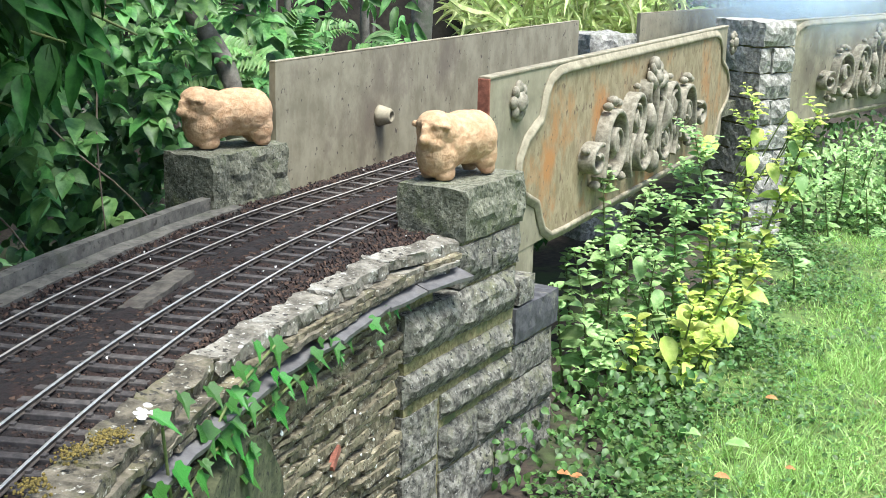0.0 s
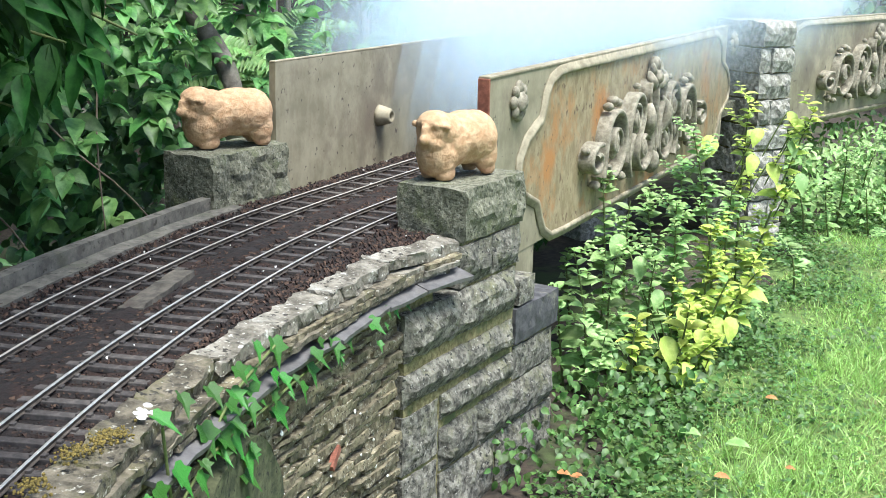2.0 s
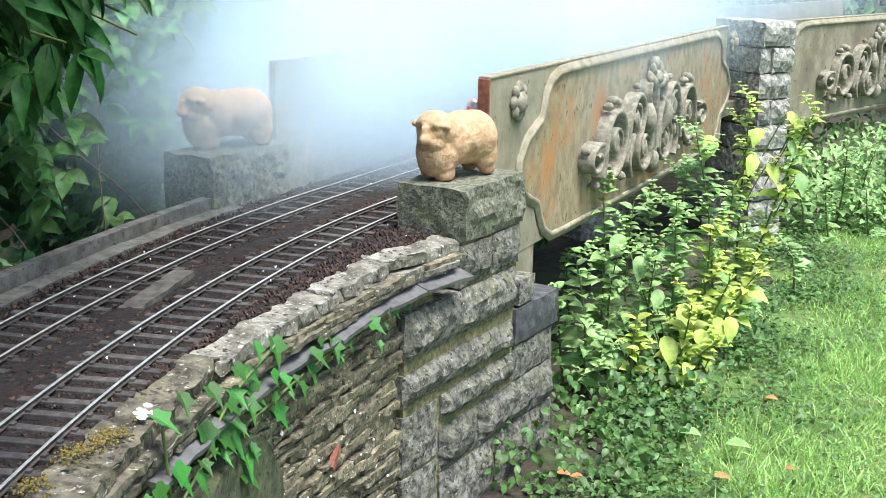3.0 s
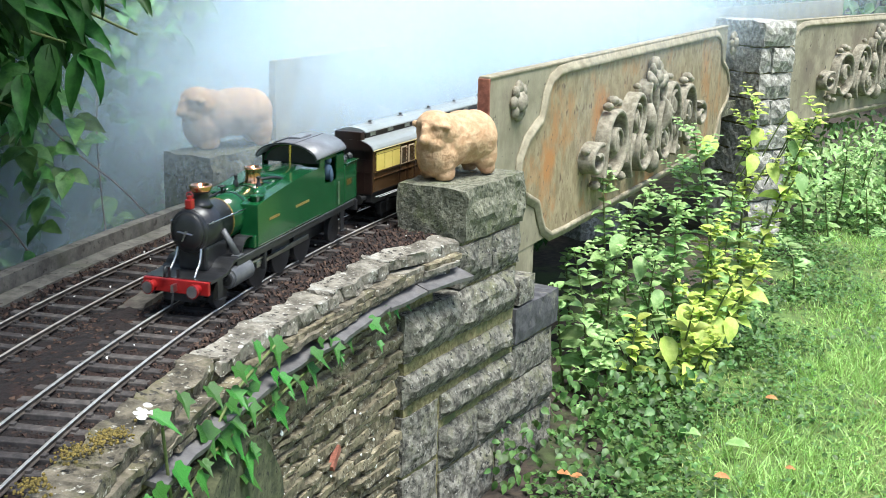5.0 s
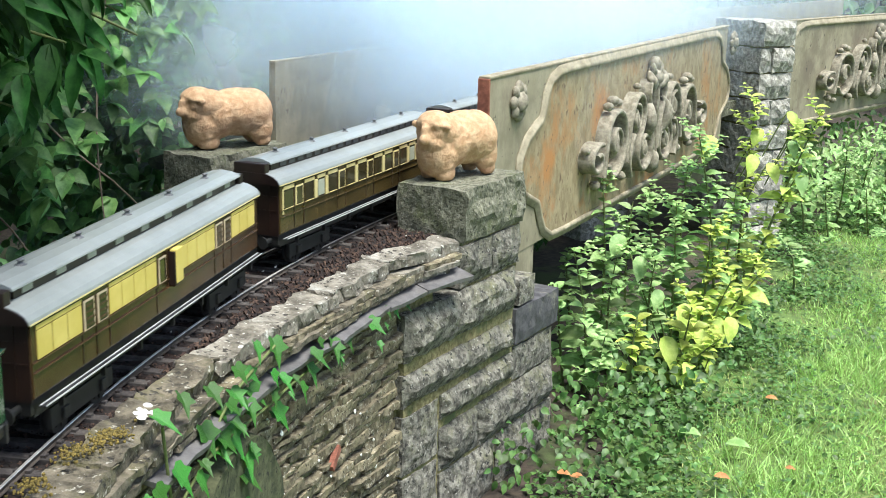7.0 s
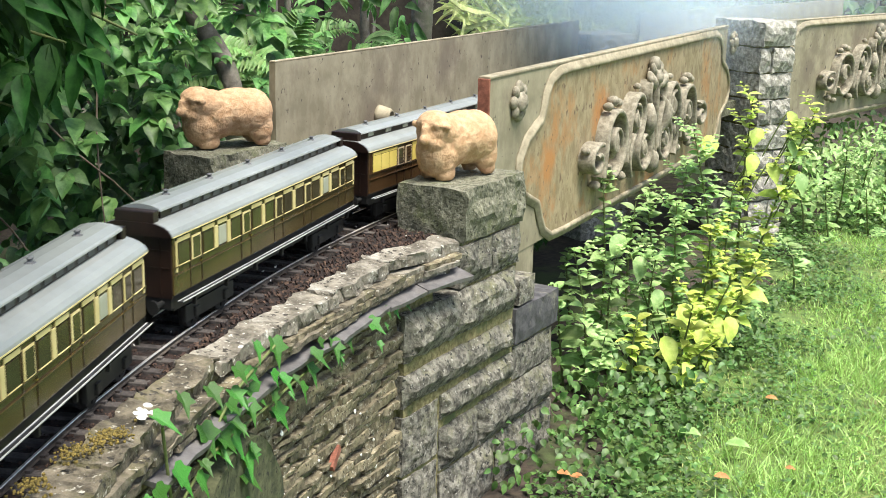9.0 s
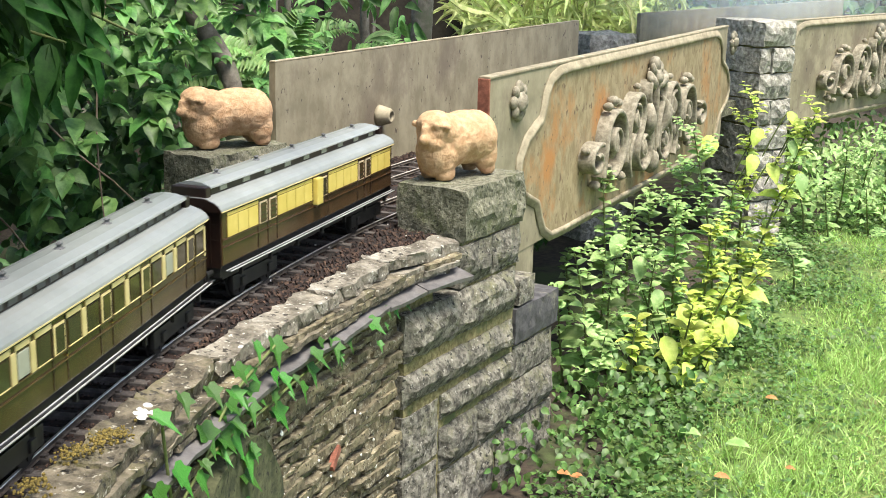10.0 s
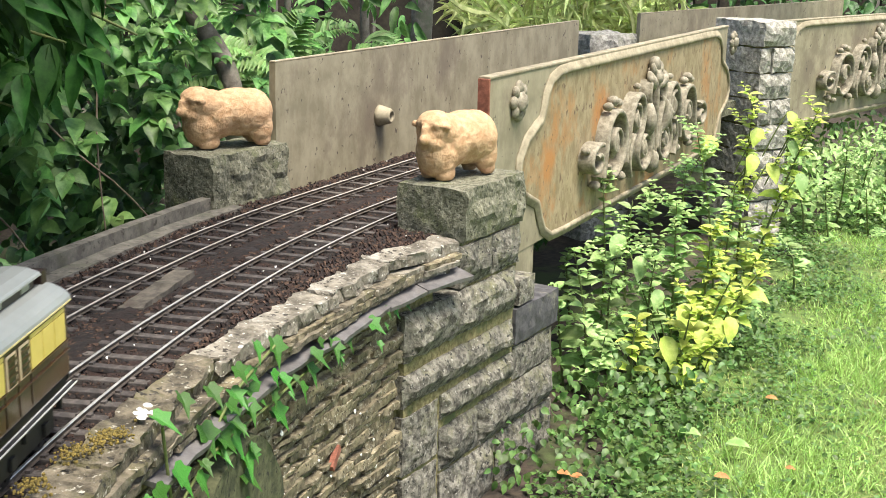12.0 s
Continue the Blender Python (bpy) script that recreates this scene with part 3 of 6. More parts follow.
def pier():
    p = thing("bridge_pier", "stone pier of rough-faced grey blocks with mossy mortar", "pier", kind="structure")
    m = Matrix.Translation((0.024, 1.402, 0)) @ pose(0, 0, 0, 0, 0, 60)
    bm = box(-0.125, 0.145, 0.003, 0.12, GZ - 0.02, -0.075)
    add_box(bm, 0.1455, 0.255, 0.004, 0.10, GZ - 0.02, -0.135)
    add_box(bm, 0.003, 0.15, 0.004, 0.085, -0.075, -0.0125)
    bmesh.ops.transform(bm, matrix=m, verts=bm.verts)
    part("mortar_core", bm, M_MORTAR, p, "yellowish mossy mortar")
    rows = [(-0.066, -0.016, [(-0.004, 0.075), (0.077, 0.152)], 0.008), (-0.125, -0.070, [(-0.128, 0.142)], 0.014),
            (-0.178, -0.140, [(-0.130, 0.138)], 0.012), (-0.222, -0.188, [(-0.045, 0.142)], 0.012),
            (-0.262, -0.192, [(-0.130, -0.05)], 0.004), (-0.288, -0.232, [(-0.045, 0.05), (0.054, 0.268)], 0.012), (-0.375, -0.268, [(-0.13, -0.05)], 0.01), (-0.37, -0.292, [(-0.045, 0.10), (0.104, 0.272)], 0.01),
            (-0.228, -0.183, [(0.146, 0.262)], 0.003)]
    k = 0
    for z0, z1, spans, bulge in rows:
        for x0, x1 in spans:
            me = rough_stone("stone", x1 - x0, 0.06, z1 - z0, M_ROCK, 11.3 * k, 0.0028, 0.0085, bulge)
            ob = new("stone", me)
            ob.parent = p
            ob.matrix_basis = m @ Matrix.Translation(((x0 + x1) / 2, 0.031, (z0 + z1) / 2))
            k += 1
    for x0, x1, z0, z1, mt in ((0.143, 0.275, -0.178, -0.130, M_SLATE_BLUE), (0.150, 0.196, -0.126, -0.092, M_ROCK)):
        ob = new("stone", rough_stone("stone", x1 - x0, 0.06, z1 - z0, mt, 9.3 * k, 0.0015, 0.012, 0.002))
        ob.parent = p
        ob.matrix_basis = m @ Matrix.Translation(((x0 + x1) / 2, 0.028, (z0 + z1) / 2))
        k += 1


pier()


def far_pier(centre, turn, w, d, top, label, seed, courses=9):
    p = thing("bridge_pier", label, "pier", kind="structure")
    m = Matrix.Translation((centre[0], centre[1], 0)) @ pose(0, 0, 0, 0, 0, turn)
    bm = box(-w / 2 + 0.008, w / 2 - 0.008, -d / 2 + 0.008, d / 2 - 0.008, GZ - 0.02, top - 0.006)
    bmesh.ops.transform(bm, matrix=m, verts=bm.verts)
    part("mortar_core", bm, M_MORTAR, p)
    rng = random.Random(seed)
    z = GZ - 0.01
    h = (top - z) / courses
    for k in range(courses):
        split = rng.uniform(-0.2, 0.2) * w if k % 2 and k < courses - 1 else None
        cuts = [-w / 2, split, w / 2] if split is not None else [-w / 2, w / 2]
        for x0, x1 in zip(cuts, cuts[1:]):
            ob = new("stone", rough_stone("stone", x1 - x0 - 0.003, d, h - 0.004, M_ROCK_PALE, seed + 5.7 * k + x0 * 30, 0.004, 0.013, 0.012))
            ob.parent = p
            ob.matrix_basis = m @ Matrix.Translation(((x0 + x1) / 2, rng.uniform(-0.004, 0.004), z + h / 2))
        z += h


far_pier((0.73, 2.935), 35, 0.115, 0.15, 0.176, "stone pier of rough blocks between two ornamented bridge panels", 21)
far_pier((0.36, 2.97), 35, 0.15, 0.12, 0.135, "low rough stone pier at the end of the plain parapet", 33, 7)


# ---- bridge parapets ----
def panel_outline():
    """The moulding's path, as offsets from the panel's centre."""
    right = [(0.0, 0.1115), (0.40, 0.1115), (0.440, 0.110), (0.472, 0.101), (0.490, 0.083), (0.497, 0.062), (0.503, 0.052), (0.520, 0.046), (0.552, 0.032), (0.574, 0.010), (0.578, -0.014), (0.566, -0.036), (0.534, -0.050), (0.508, -0.060), (0.497, -0.080), (0.482, -0.101), (0.452, -0.115), (0.40, -0.117), (0.0, -0.117)]
    return right + [(-x, z) for x, z in right[-2:0:-1]]


def scroll(name, parent, pts, r, y=-0.012, taper=None, band=True):
    """A cast scroll: a deep flat band, or a round stem."""
    if not band:
        return tube(name, [(x, y + dy, z) for x, z, dy in pts], r, M_SCROLL, parent, taper, res=5)
    ob = tube(name, [(x, z, 0) for x, z, dy in pts], r * 0.36, M_SCROLL, parent, None, res=5)
    ob.data.dimensions, ob.data.extrude, ob.data.fill_mode = "2D", 0.010, "NONE"
    ob.matrix_basis = pose(0, -0.010 + pts[-1][2] * 0.4, 0, 90)
    return ob


def spiral(cx, cz, r0, r1, a0, a1, n=16, lift=0.0, squash=1.0):
    out = []
    for k in range(n):
        f = k / (n - 1)
        a, r = radians(a0 + (a1 - a0) * f), r0 + (r1 - r0) * f
        out.append((cx + r * math.cos(a), cz + r * squash * math.sin(a), -lift * f))
    return out


def ornate_panel():
    """A parapet panel, origin at its end, x along it, seen face at y = 0 towards -y."""
    t = thing("bridge_panel", "ornate bridge parapet panel with rust-stained field and cast scrollwork", "bridge panel", group="ornate bridge panels")
    bm = grid_box(0, 1.212, 0, 0.012, -0.052, 0.180, 0.06)
    part("plate", bm, M_PLATE, t, "grey-beige weathered plate")
    part("edge_strip", box(-0.004, -0.0005, -0.002, 0.013, -0.05, 0.181, bevel=0.0008), M_RUST, t, "rusty red end edge")
    part("top_rail", box(-0.001, 1.213, -0.0015, 0.0135, 0.1803, 0.1836, bevel=0.001), M_FRAME, t)
    part("leg", grid_box(0.105, 0.166, 0.001, 0.013, -0.112, -0.0525, 0.02), M_PLATE, t)
    cx, cz = 0.672, 0.062
    mx = cx - 0.022
    path = [(cx + x, cz + z) for x, z in panel_outline()]
    bm = bmesh.new()
    f = bm.faces.new([bm.verts.new((x, -0.0015, z)) for x, z in path])
    part("field", bm, M_PANEL, t, "inner field stained orange by rust")
    # moulding: a rounded strip swept round the field
    n = len(path)
    secs = []
    for k, (x, z) in enumerate(path):
        (xa, za), (xb, zb) = path[k - 1], path[(k + 1) % n]
        d = Vector((xb - xa, zb - za)).normalized()
        nx, nz = -d.y, d.x
        secs.append([(x + nx * o, y, z + nz * o) for o, y in ((-0.0066, -0.0002), (-0.0064, -0.0044), (-0.0040, -0.0060), (0.0002, -0.0052), (0.0022, -0.0026), (0.0066, -0.0020), (0.0070, -0.0002))])
    part("moulding", loft(secs + secs[:1], caps=False), M_FRAME, t, "broad worn moulding", True)
    for sgn in (-1, 1):
        def X(pts):
            return [(mx + sgn * 1.07 * p[0], cz - 0.006 + 0.76 * p[1], p[2] if len(p) > 2 else 0.0) for p in pts]
        # outer roll
        scroll("scroll_curl", t, X(spiral(0.278, -0.030, 0.034, 0.009, 120, -300, 20, 0.006, 0.95)), 0.0105)
        # bead-topped outer arch and its foot
        scroll("scroll_arch", t, X([(0.246, -0.070), (0.240, -0.030), (0.236, 0.010), (0.222, 0.042), (0.196, 0.054), (0.168, 0.044), (0.154, 0.014), (0.152, -0.026), (0.166, -0.058), (0.192, -0.078), (0.220, -0.072), (0.226, -0.050)]), 0.0115)
        scroll("inner_curl", t, X(spiral(0.194, -0.012, 0.026, 0.008, 200, -150, 16, 0.0, 1.35)), 0.0085)
        # inner arch running down into the middle bowl
        scroll("scroll_arch", t, X([(0.146, -0.060), (0.138, -0.010), (0.130, 0.034), (0.112, 0.066), (0.086, 0.072), (0.066, 0.050), (0.064, 0.016), (0.078, -0.014), (0.092, -0.046), (0.084, -0.080), (0.058, -0.096), (0.028, -0.082), (0.018, -0.050), (0.024, -0.014)]), 0.0120)
        scroll("inner_curl", t, X(spiral(0.100, 0.022, 0.023, 0.007, 70, 420, 16, 0.0, 1.35)), 0.0085)
        scroll("inner_curl", t, X(spiral(0.054, -0.048, 0.026, 0.008, 150, -190, 16, 0.0, 1.15)), 0.0090)
        scroll("scroll_stem", t, X([(0.118, -0.096), (0.130, -0.070), (0.124, -0.030), (0.110, -0.010)]), 0.0095)
        scroll("scroll_stem", t, X([(0.010, -0.060), (0.016, -0.010), (0.034, 0.030), (0.046, 0.070), (0.034, 0.092)]), 0.0100)
        for pts, r in (([(0.030, -0.036, 0), (0.044, -0.008, -0.010), (0.046, 0.026, -0.012), (0.034, 0.050, -0.004)], 0.0115), ([(0.096, -0.010, 0), (0.104, 0.012, -0.008), (0.100, 0.040, -0.004)], 0.0100), ([(0.056, -0.070, 0), (0.062, -0.050, -0.008), (0.052, -0.030, -0.004)], 0.0110), ([(0.196, -0.040, 0), (0.202, -0.016, -0.008), (0.192, 0.014, -0.004)], 0.0100), ([(0.120, -0.060, 0), (0.112, -0.040, -0.006), (0.118, -0.016, -0.002)], 0.0090)):
            scroll("scroll_leaf", t, X(pts), r, taper=[0.4, 1.1, 1.0, 0.3][:len(pts)] if len(pts) == 4 else [0.5, 1.1, 0.4], band=False)
        for x, z, r in ((0.178, 0.066, 0.0105), (0.198, 0.072, 0.0120), (0.219, 0.064, 0.0105), (0.150, -0.088, 0.0120), (0.262, -0.082, 0.0110), (0.232, -0.092, 0.0100), (0.306, -0.006, 0.0090), (0.088, 0.086, 0.0080)):
            bm = add_ball(bmesh.new(), (mx + sgn * 1.07 * x, -0.012, cz - 0.006 + 0.76 * z), (r * 0.72, r * 0.85, r * 0.66), 2)
            roughen(bm, 0.001, 120, x)
            part("bead", bm, M_SCROLL, t, smooth=True)
        scroll("crest_leaf", t, X([(0.006, 0.070, 0), (0.026, 0.082, -0.008), (0.036, 0.098, -0.006), (0.028, 0.108, 0)]), 0.0085, taper=[0.6, 1.2, 1.0, 0.4], band=False)
        scroll("crest_leaf", t, X([(0.010, 0.100, 0), (0.022, 0.112, -0.006), (0.020, 0.126, -0.002)]), 0.0075, taper=[0.6, 1.1, 0.4], band=False)
        # small roundel outside the moulding
        rx = cx + sgn * 0.585
        bm = add_ball(bmesh.new(), (rx, -0.005, 0.146), (0.013, 0.009, 0.013), 3)
        roughen(bm, 0.0025, 110, 3)
        rd = part("roundel", bm, M_SCROLL, t, "small cast flower roundel", True)
        for k in range(8):
            a = k * 0.785
            bm = add_ball(bmesh.new(), (rx + 0.016 * math.cos(a), -0.003, 0.146 + 0.017 * math.sin(a)), (0.0088, 0.0052, 0.0088), 2)
            roughen(bm, 0.0018, 110, k)
            part("petal", bm, M_SCROLL, rd, smooth=True)
    bm = add_ball(bmesh.new(), (mx, -0.012, cz + 0.086), (0.010, 0.011, 0.015), 2)
    add_ball(bm, (mx, -0.016, cz + 0.066), (0.012, 0.013, 0.014), 2)
    add_ball(bm, (mx - 0.012, -0.012, cz + 0.076), (0.007, 0.009, 0.007), 2)
    add_ball(bm, (mx + 0.012, -0.012, cz + 0.076), (0.007, 0.009, 0.007), 2)
    roughen(bm, 0.002, 90, 2)
    part("crest", bm, M_SCROLL, t, smooth=True)
    bm = add_ball(bmesh.new(), (mx, -0.014, cz - 0.072), (0.015, 0.015, 0.022), 2)
    part("pendant", bm, M_SCROLL, t, smooth=True)
    scroll("scroll_stem", t, [(mx, cz - 0.07, 0), (mx + 0.003, cz - 0.02, -0.006), (mx - 0.003, cz + 0.03, -0.006), (mx, cz + 0.065, 0)], 0.010)
    return t


panel = ornate_panel()
K = 1.114
panel.matrix_basis = Matrix.Translation((0.0557, 1.590, -0.038)) @ pose(0, 0, 0, 0, 0, 90 - 25.5) @ Matrix.Diagonal((K, K, K, 1))
second = copy_thing(panel, Matrix.Translation((0.737, 2.952, -0.038)) @ pose(0, 0, 0, 0, 0, 90 - 41))
for o in second.children:
    if o.name.startswith("field"):
        o.material_slots[0].link = "OBJECT"
        o.material_slots[0].material = M_PLATE
tagged(second, "ornate bridge parapet panel beyond the stone pier, paler and less rusty")


def plain_parapet(origin, turn, length, top, label, boss=None):
    t = thing("plain_parapet", label, "parapet", Matrix.Translation(origin) @ pose(0, 0, 0, 0, 0, turn), group="plain bridge parapets")
    bm = grid_box(0, length, 0, 0.010, -0.06, top, 0.05)
    roughen(bm, 0.0006, 20, 4)
    part("plate", bm, M_PLATE, t)
    part("top_edge", box(0.0, length, 0.0003, 0.0097, top + 0.0005, top + 0.0025, bevel=0.0006), M_FRAME, t, "paler worn top edge")
    if boss:
        bm = lathe([(0.0170, 0.0), (0.0160, 0.005), (0.0138, 0.013), (0.0118, 0.021), (0.0100, 0.0235), (0.0066, 0.023), (0.0058, 0.010)], 20)
        bmesh.ops.transform(bm, matrix=Matrix.Translation((boss[0], 0, boss[1])) @ pose(0, 0, 0, 90), verts=bm.verts)
        part("boss", bm, M_FRAME, t, "round hollow boss on the plate", True)
    return t


plain_parapet(ab(0.092, 0.358), 90 - 25.5, 1.225, 0.171, "plain grey-brown stained parapet plate along the outer track", (0.295, 0.066))
plain_parapet((0.487, 3.13, 0), 90 - 36.5, 1.5, 0.171, "plain grey parapet plate on the far bridge span")


# ---- sheep ornaments ----
def sheep():
    bm = bmesh.new()
    for p, r in (((-0.016, 0, 0.049), (0.048, 0.033, 0.0355)), ((-0.036, 0, 0.047), (0.029, 0.032, 0.036)), ((0.012, 0, 0.046), (0.032, 0.0315, 0.035)), ((0.022, 0.002, 0.060), (0.026, 0.027, 0.024)), ((0.026, 0, 0.034), (0.027, 0.028, 0.029)),
                 ((0.035, 0.003, 0.063), (0.025, 0.026, 0.025)), ((0.038, 0.003, 0.0715), (0.0225, 0.0235, 0.0175)), ((0.0465, 0.006, 0.0715), (0.0115, 0.0205, 0.0098)), ((0.0575, 0.008, 0.0620), (0.0085, 0.0072, 0.0130)), ((0.0625, 0.009, 0.0545), (0.0072, 0.0066, 0.0070)),
                 ((0.044, 0.004, 0.049), (0.0160, 0.0215, 0.016)), ((0.034, 0.001, 0.036), (0.0235, 0.0265, 0.033)), ((0.031, 0, 0.021), (0.0225, 0.0255, 0.020)),
                 ((0.028, 0.012, 0.009), (0.0150, 0.0115, 0.014)), ((0.028, -0.012, 0.009), (0.0150, 0.0115, 0.014)), ((-0.043, 0.014, 0.027), (0.018, 0.0140, 0.026)), ((-0.043, -0.014, 0.027), (0.018, 0.0140, 0.026)), ((-0.046, 0.0155, 0.008), (0.0115, 0.0090, 0.011)), ((-0.046, -0.0155, 0.008), (0.0115, 0.0090, 0.011)),
                 ((0.043, 0.0285, 0.0705), (0.0050, 0.0058, 0.0046)), ((0.047, -0.0215, 0.0700), (0.0050, 0.0060, 0.0046))):
        add_ball(bm, p, r, 3)
    for v in bm.verts:
        v.co.z = max(v.co.z, 0.0)
    me = mesh_of(bm, "sheep_statue", M_SHEEP)
    ob = new("sheep_statue", me)
    rm = ob.modifiers.new("skin", "REMESH")
    rm.mode, rm.voxel_size, rm.use_smooth_shade = "VOXEL", 0.0013, True
    sm = ob.modifiers.new("soft", "SMOOTH")
    sm.factor, sm.iterations = 0.5, 12
    skin = bpy.data.meshes.new_from_object(ob.evaluated_get(bpy.context.evaluated_depsgraph_get()))
    ob.modifiers.clear()
    ob.data = skin
    # eye hollows under the brow, a mouth crease, the fold behind the shoulder, and matted wool
    dents = (((0.0590, 0.0190, 0.0640), 0.0055, 0.0034), ((0.0590, -0.0030, 0.0640), 0.0055, 0.0034), ((0.0560, 0.0070, 0.0440), 0.0070, 0.0022), ((-0.004, 0.031, 0.026), 0.0110, 0.0030), ((-0.004, -0.031, 0.026), 0.0110, 0.0030))
    normals = [v.normal.copy() for v in skin.vertices]
    for v, nv in zip(skin.vertices, normals):
        p = v.co.copy()
        if p.z < 0.002:
            continue
        push = -sum(depth * math.exp(-((p - Vector(c)).length / r) ** 2) for c, r, depth in dents)
        wool = min(1.0, (p - Vector((0.062, 0.009, 0.060))).length / 0.03)
        v.co = p + nv * (push + wool * (noise.noise(p * 110) * 0.0006 + noise.noise(p * 330) * 0.00025))
    skin.polygons.foreach_set("use_smooth", [True] * len(skin.polygons))
    return ob


SHEEP = sheep()
SHEEP.matrix_basis = Matrix.Translation((0.011, 1.490, 0.0535)) @ pose(0, 0, 0, 0, 0, -133) @ Matrix.Diagonal((1.0, 0.97, 0.96, 1))
tagged(SHEEP, "tan terracotta sheep ornament standing on the near cap block", "statue", group="sheep ornaments")
s2 = copy_thing(SHEEP, Matrix.Translation((-0.293, 1.607, 0.0655)) @ pose(0, 0, 0, 0, 0, -146) @ Matrix.Diagonal((1.03, 0.97, 0.95, 1)))
tagged(s2, "tan terracotta sheep ornament on the mossy block")


# ---- the train ----
def coach(kind, label):
    t = thing("railway_coach", label, "railway coach", group="coaches of the train")
    L, W = 0.2135, 0.0375
    brown = M_BROWN if kind == "van" else M_BROWN_OLD
    part("body", box(-L, L, -W, W, 0.040, 0.0925, bevel=0.0012), brown, t)
    # roof with raised clerestory
    prof = [(-0.0398, 0.0920), (-0.0392, 0.0940), (-0.0365, 0.0972), (-0.0315, 0.1000), (-0.025, 0.1022), (-0.0195, 0.1035), (0.0195, 0.1035), (0.025, 0.1022), (0.0315, 0.1000), (0.0365, 0.0972), (0.0392, 0.0940), (0.0398, 0.0920)]
    part("roof", loft([[(x, y, z) for y, z in prof] for x in (-L - 0.004, L + 0.004)]), M_ROOF, t, "silver-grey painted roof")
    for sgn in (-1, 1):
        part("roof_end", loft([[(x, y, z - 0.0004) for y, z in prof] for x in (sgn * (L + 0.0042), sgn * (L + 0.0055))]), M_DARKEND, t)
        part("gutter", box(-L - 0.003, L + 0.003, sgn * 0.0396 - 0.0006, sgn * 0.0396 + 0.0006, 0.0910, 0.0921), M_CREAM_PALE, t, "thin pale gutter line")
    part("clerestory", box(-L + 0.012, L - 0.012, -0.0178, 0.0178, 0.1036, 0.1105), M_DARKEND, t)
    prof = [(-0.0215, 0.1106), (-0.0211, 0.1118), (-0.0195, 0.1131), (-0.011, 0.1155), (0, 0.1165), (0.011, 0.1155), (0.0195, 0.1131), (0.0211, 0.1118), (0.0215, 0.1106)]
    part("clerestory_roof", loft([[(x, y, z) for y, z in prof] for x in (-L + 0.006, L - 0.006)]), M_ROOF, t)
    lights = [(-L + 0.028 + k * 0.0455, 0.013) for k in range(9)] if kind == "van" else [(-L + 0.020 + k * 0.0192, 0.0125) for k in range(20)]
    for x, w in lights:
        for sgn in (-1, 1):
            part("clerestory_light", box(x, x + w, sgn * 0.0183 - 0.0005, sgn * 0.0183 + 0.0005, 0.1052, 0.1092), M_BLIND if kind == "van" else M_GREYPAINT, t)
    for k in range(5):
        bm = lathe([(0.0046, 0.1152), (0.0046, 0.1166), (0.0030, 0.1172), (0.0020, 0.1176), (0.0020, 0.1190), (0.0032, 0.1194), (0.0028, 0.1203), (0.0004, 0.1210)], 12)
        bmesh.ops.translate(bm, vec=(-L + 0.05 + k * 0.082, 0, 0), verts=bm.verts)
        part("roof_vent", bm, M_GREYPAINT, t, smooth=True)
    for sgn in (-1, 1):
        part("end_panel", box(sgn * L - 0.0012, sgn * L + 0.0012, -0.036, 0.036, 0.038, 0.0918), M_DARKEND, t, "dark maroon-brown coach end")
        part("end_arch", box(sgn * (L - 0.001) - 0.003, sgn * (L - 0.001) + 0.006, -0.021, 0.021, 0.092, 0.1128, bevel=0.0012), M_DARKEND, t)
        for y in (-0.024, -0.008, 0.008, 0.024):
            part("end_bead", box(sgn * (L + 0.0012) - 0.0006, sgn * (L + 0.0012) + 0.0006, y - 0.0007, y + 0.0007, 0.042, 0.09), M_DARKEND, t)
        for z in (0.0635, 0.0785):
            part("end_bead", box(sgn * (L + 0.0012) - 0.0005, sgn * (L + 0.0012) + 0.0005, -0.034, 0.034, z, z + 0.0012), M_DARKEND, t)
        part("buffer_beam", box(sgn * (L - 0.003) - 0.003, sgn * (L - 0.003) + 0.003, -0.034, 0.034, 0.0285, 0.0375), M_UNDER, t)
        for y in (-0.024, 0.024):
            part("buffer", add_cyl(cyl((sgn * L, y, 0.033), (sgn * (L + 0.014), y, 0.033), 0.0028), (sgn * (L + 0.014), y, 0.033), (sgn * (L + 0.016), y, 0.033), 0.0062), M_UNDER, t)
    # sides: panels, windows, beading
    for sgn in (-1, 1):
        y0 = sgn * W
        def face(name, x0, x1, z0, z1, material, out=0.0012, label="", bevel=0.0003):
            return part(name, box(min(x0, x1), max(x0, x1), min(y0, y0 + sgn * out), max(y0, y0 + sgn * out), z0, z1, bevel=bevel), material, t, label)
        face("waist_bead", -L, L, 0.0640, 0.0650, brown, 0.0017)
        face("lower_bead", -L, L, 0.0572, 0.0581, brown, 0.0017)
        face("cantrail", -L, L, 0.0893, 0.0908, brown, 0.0014)
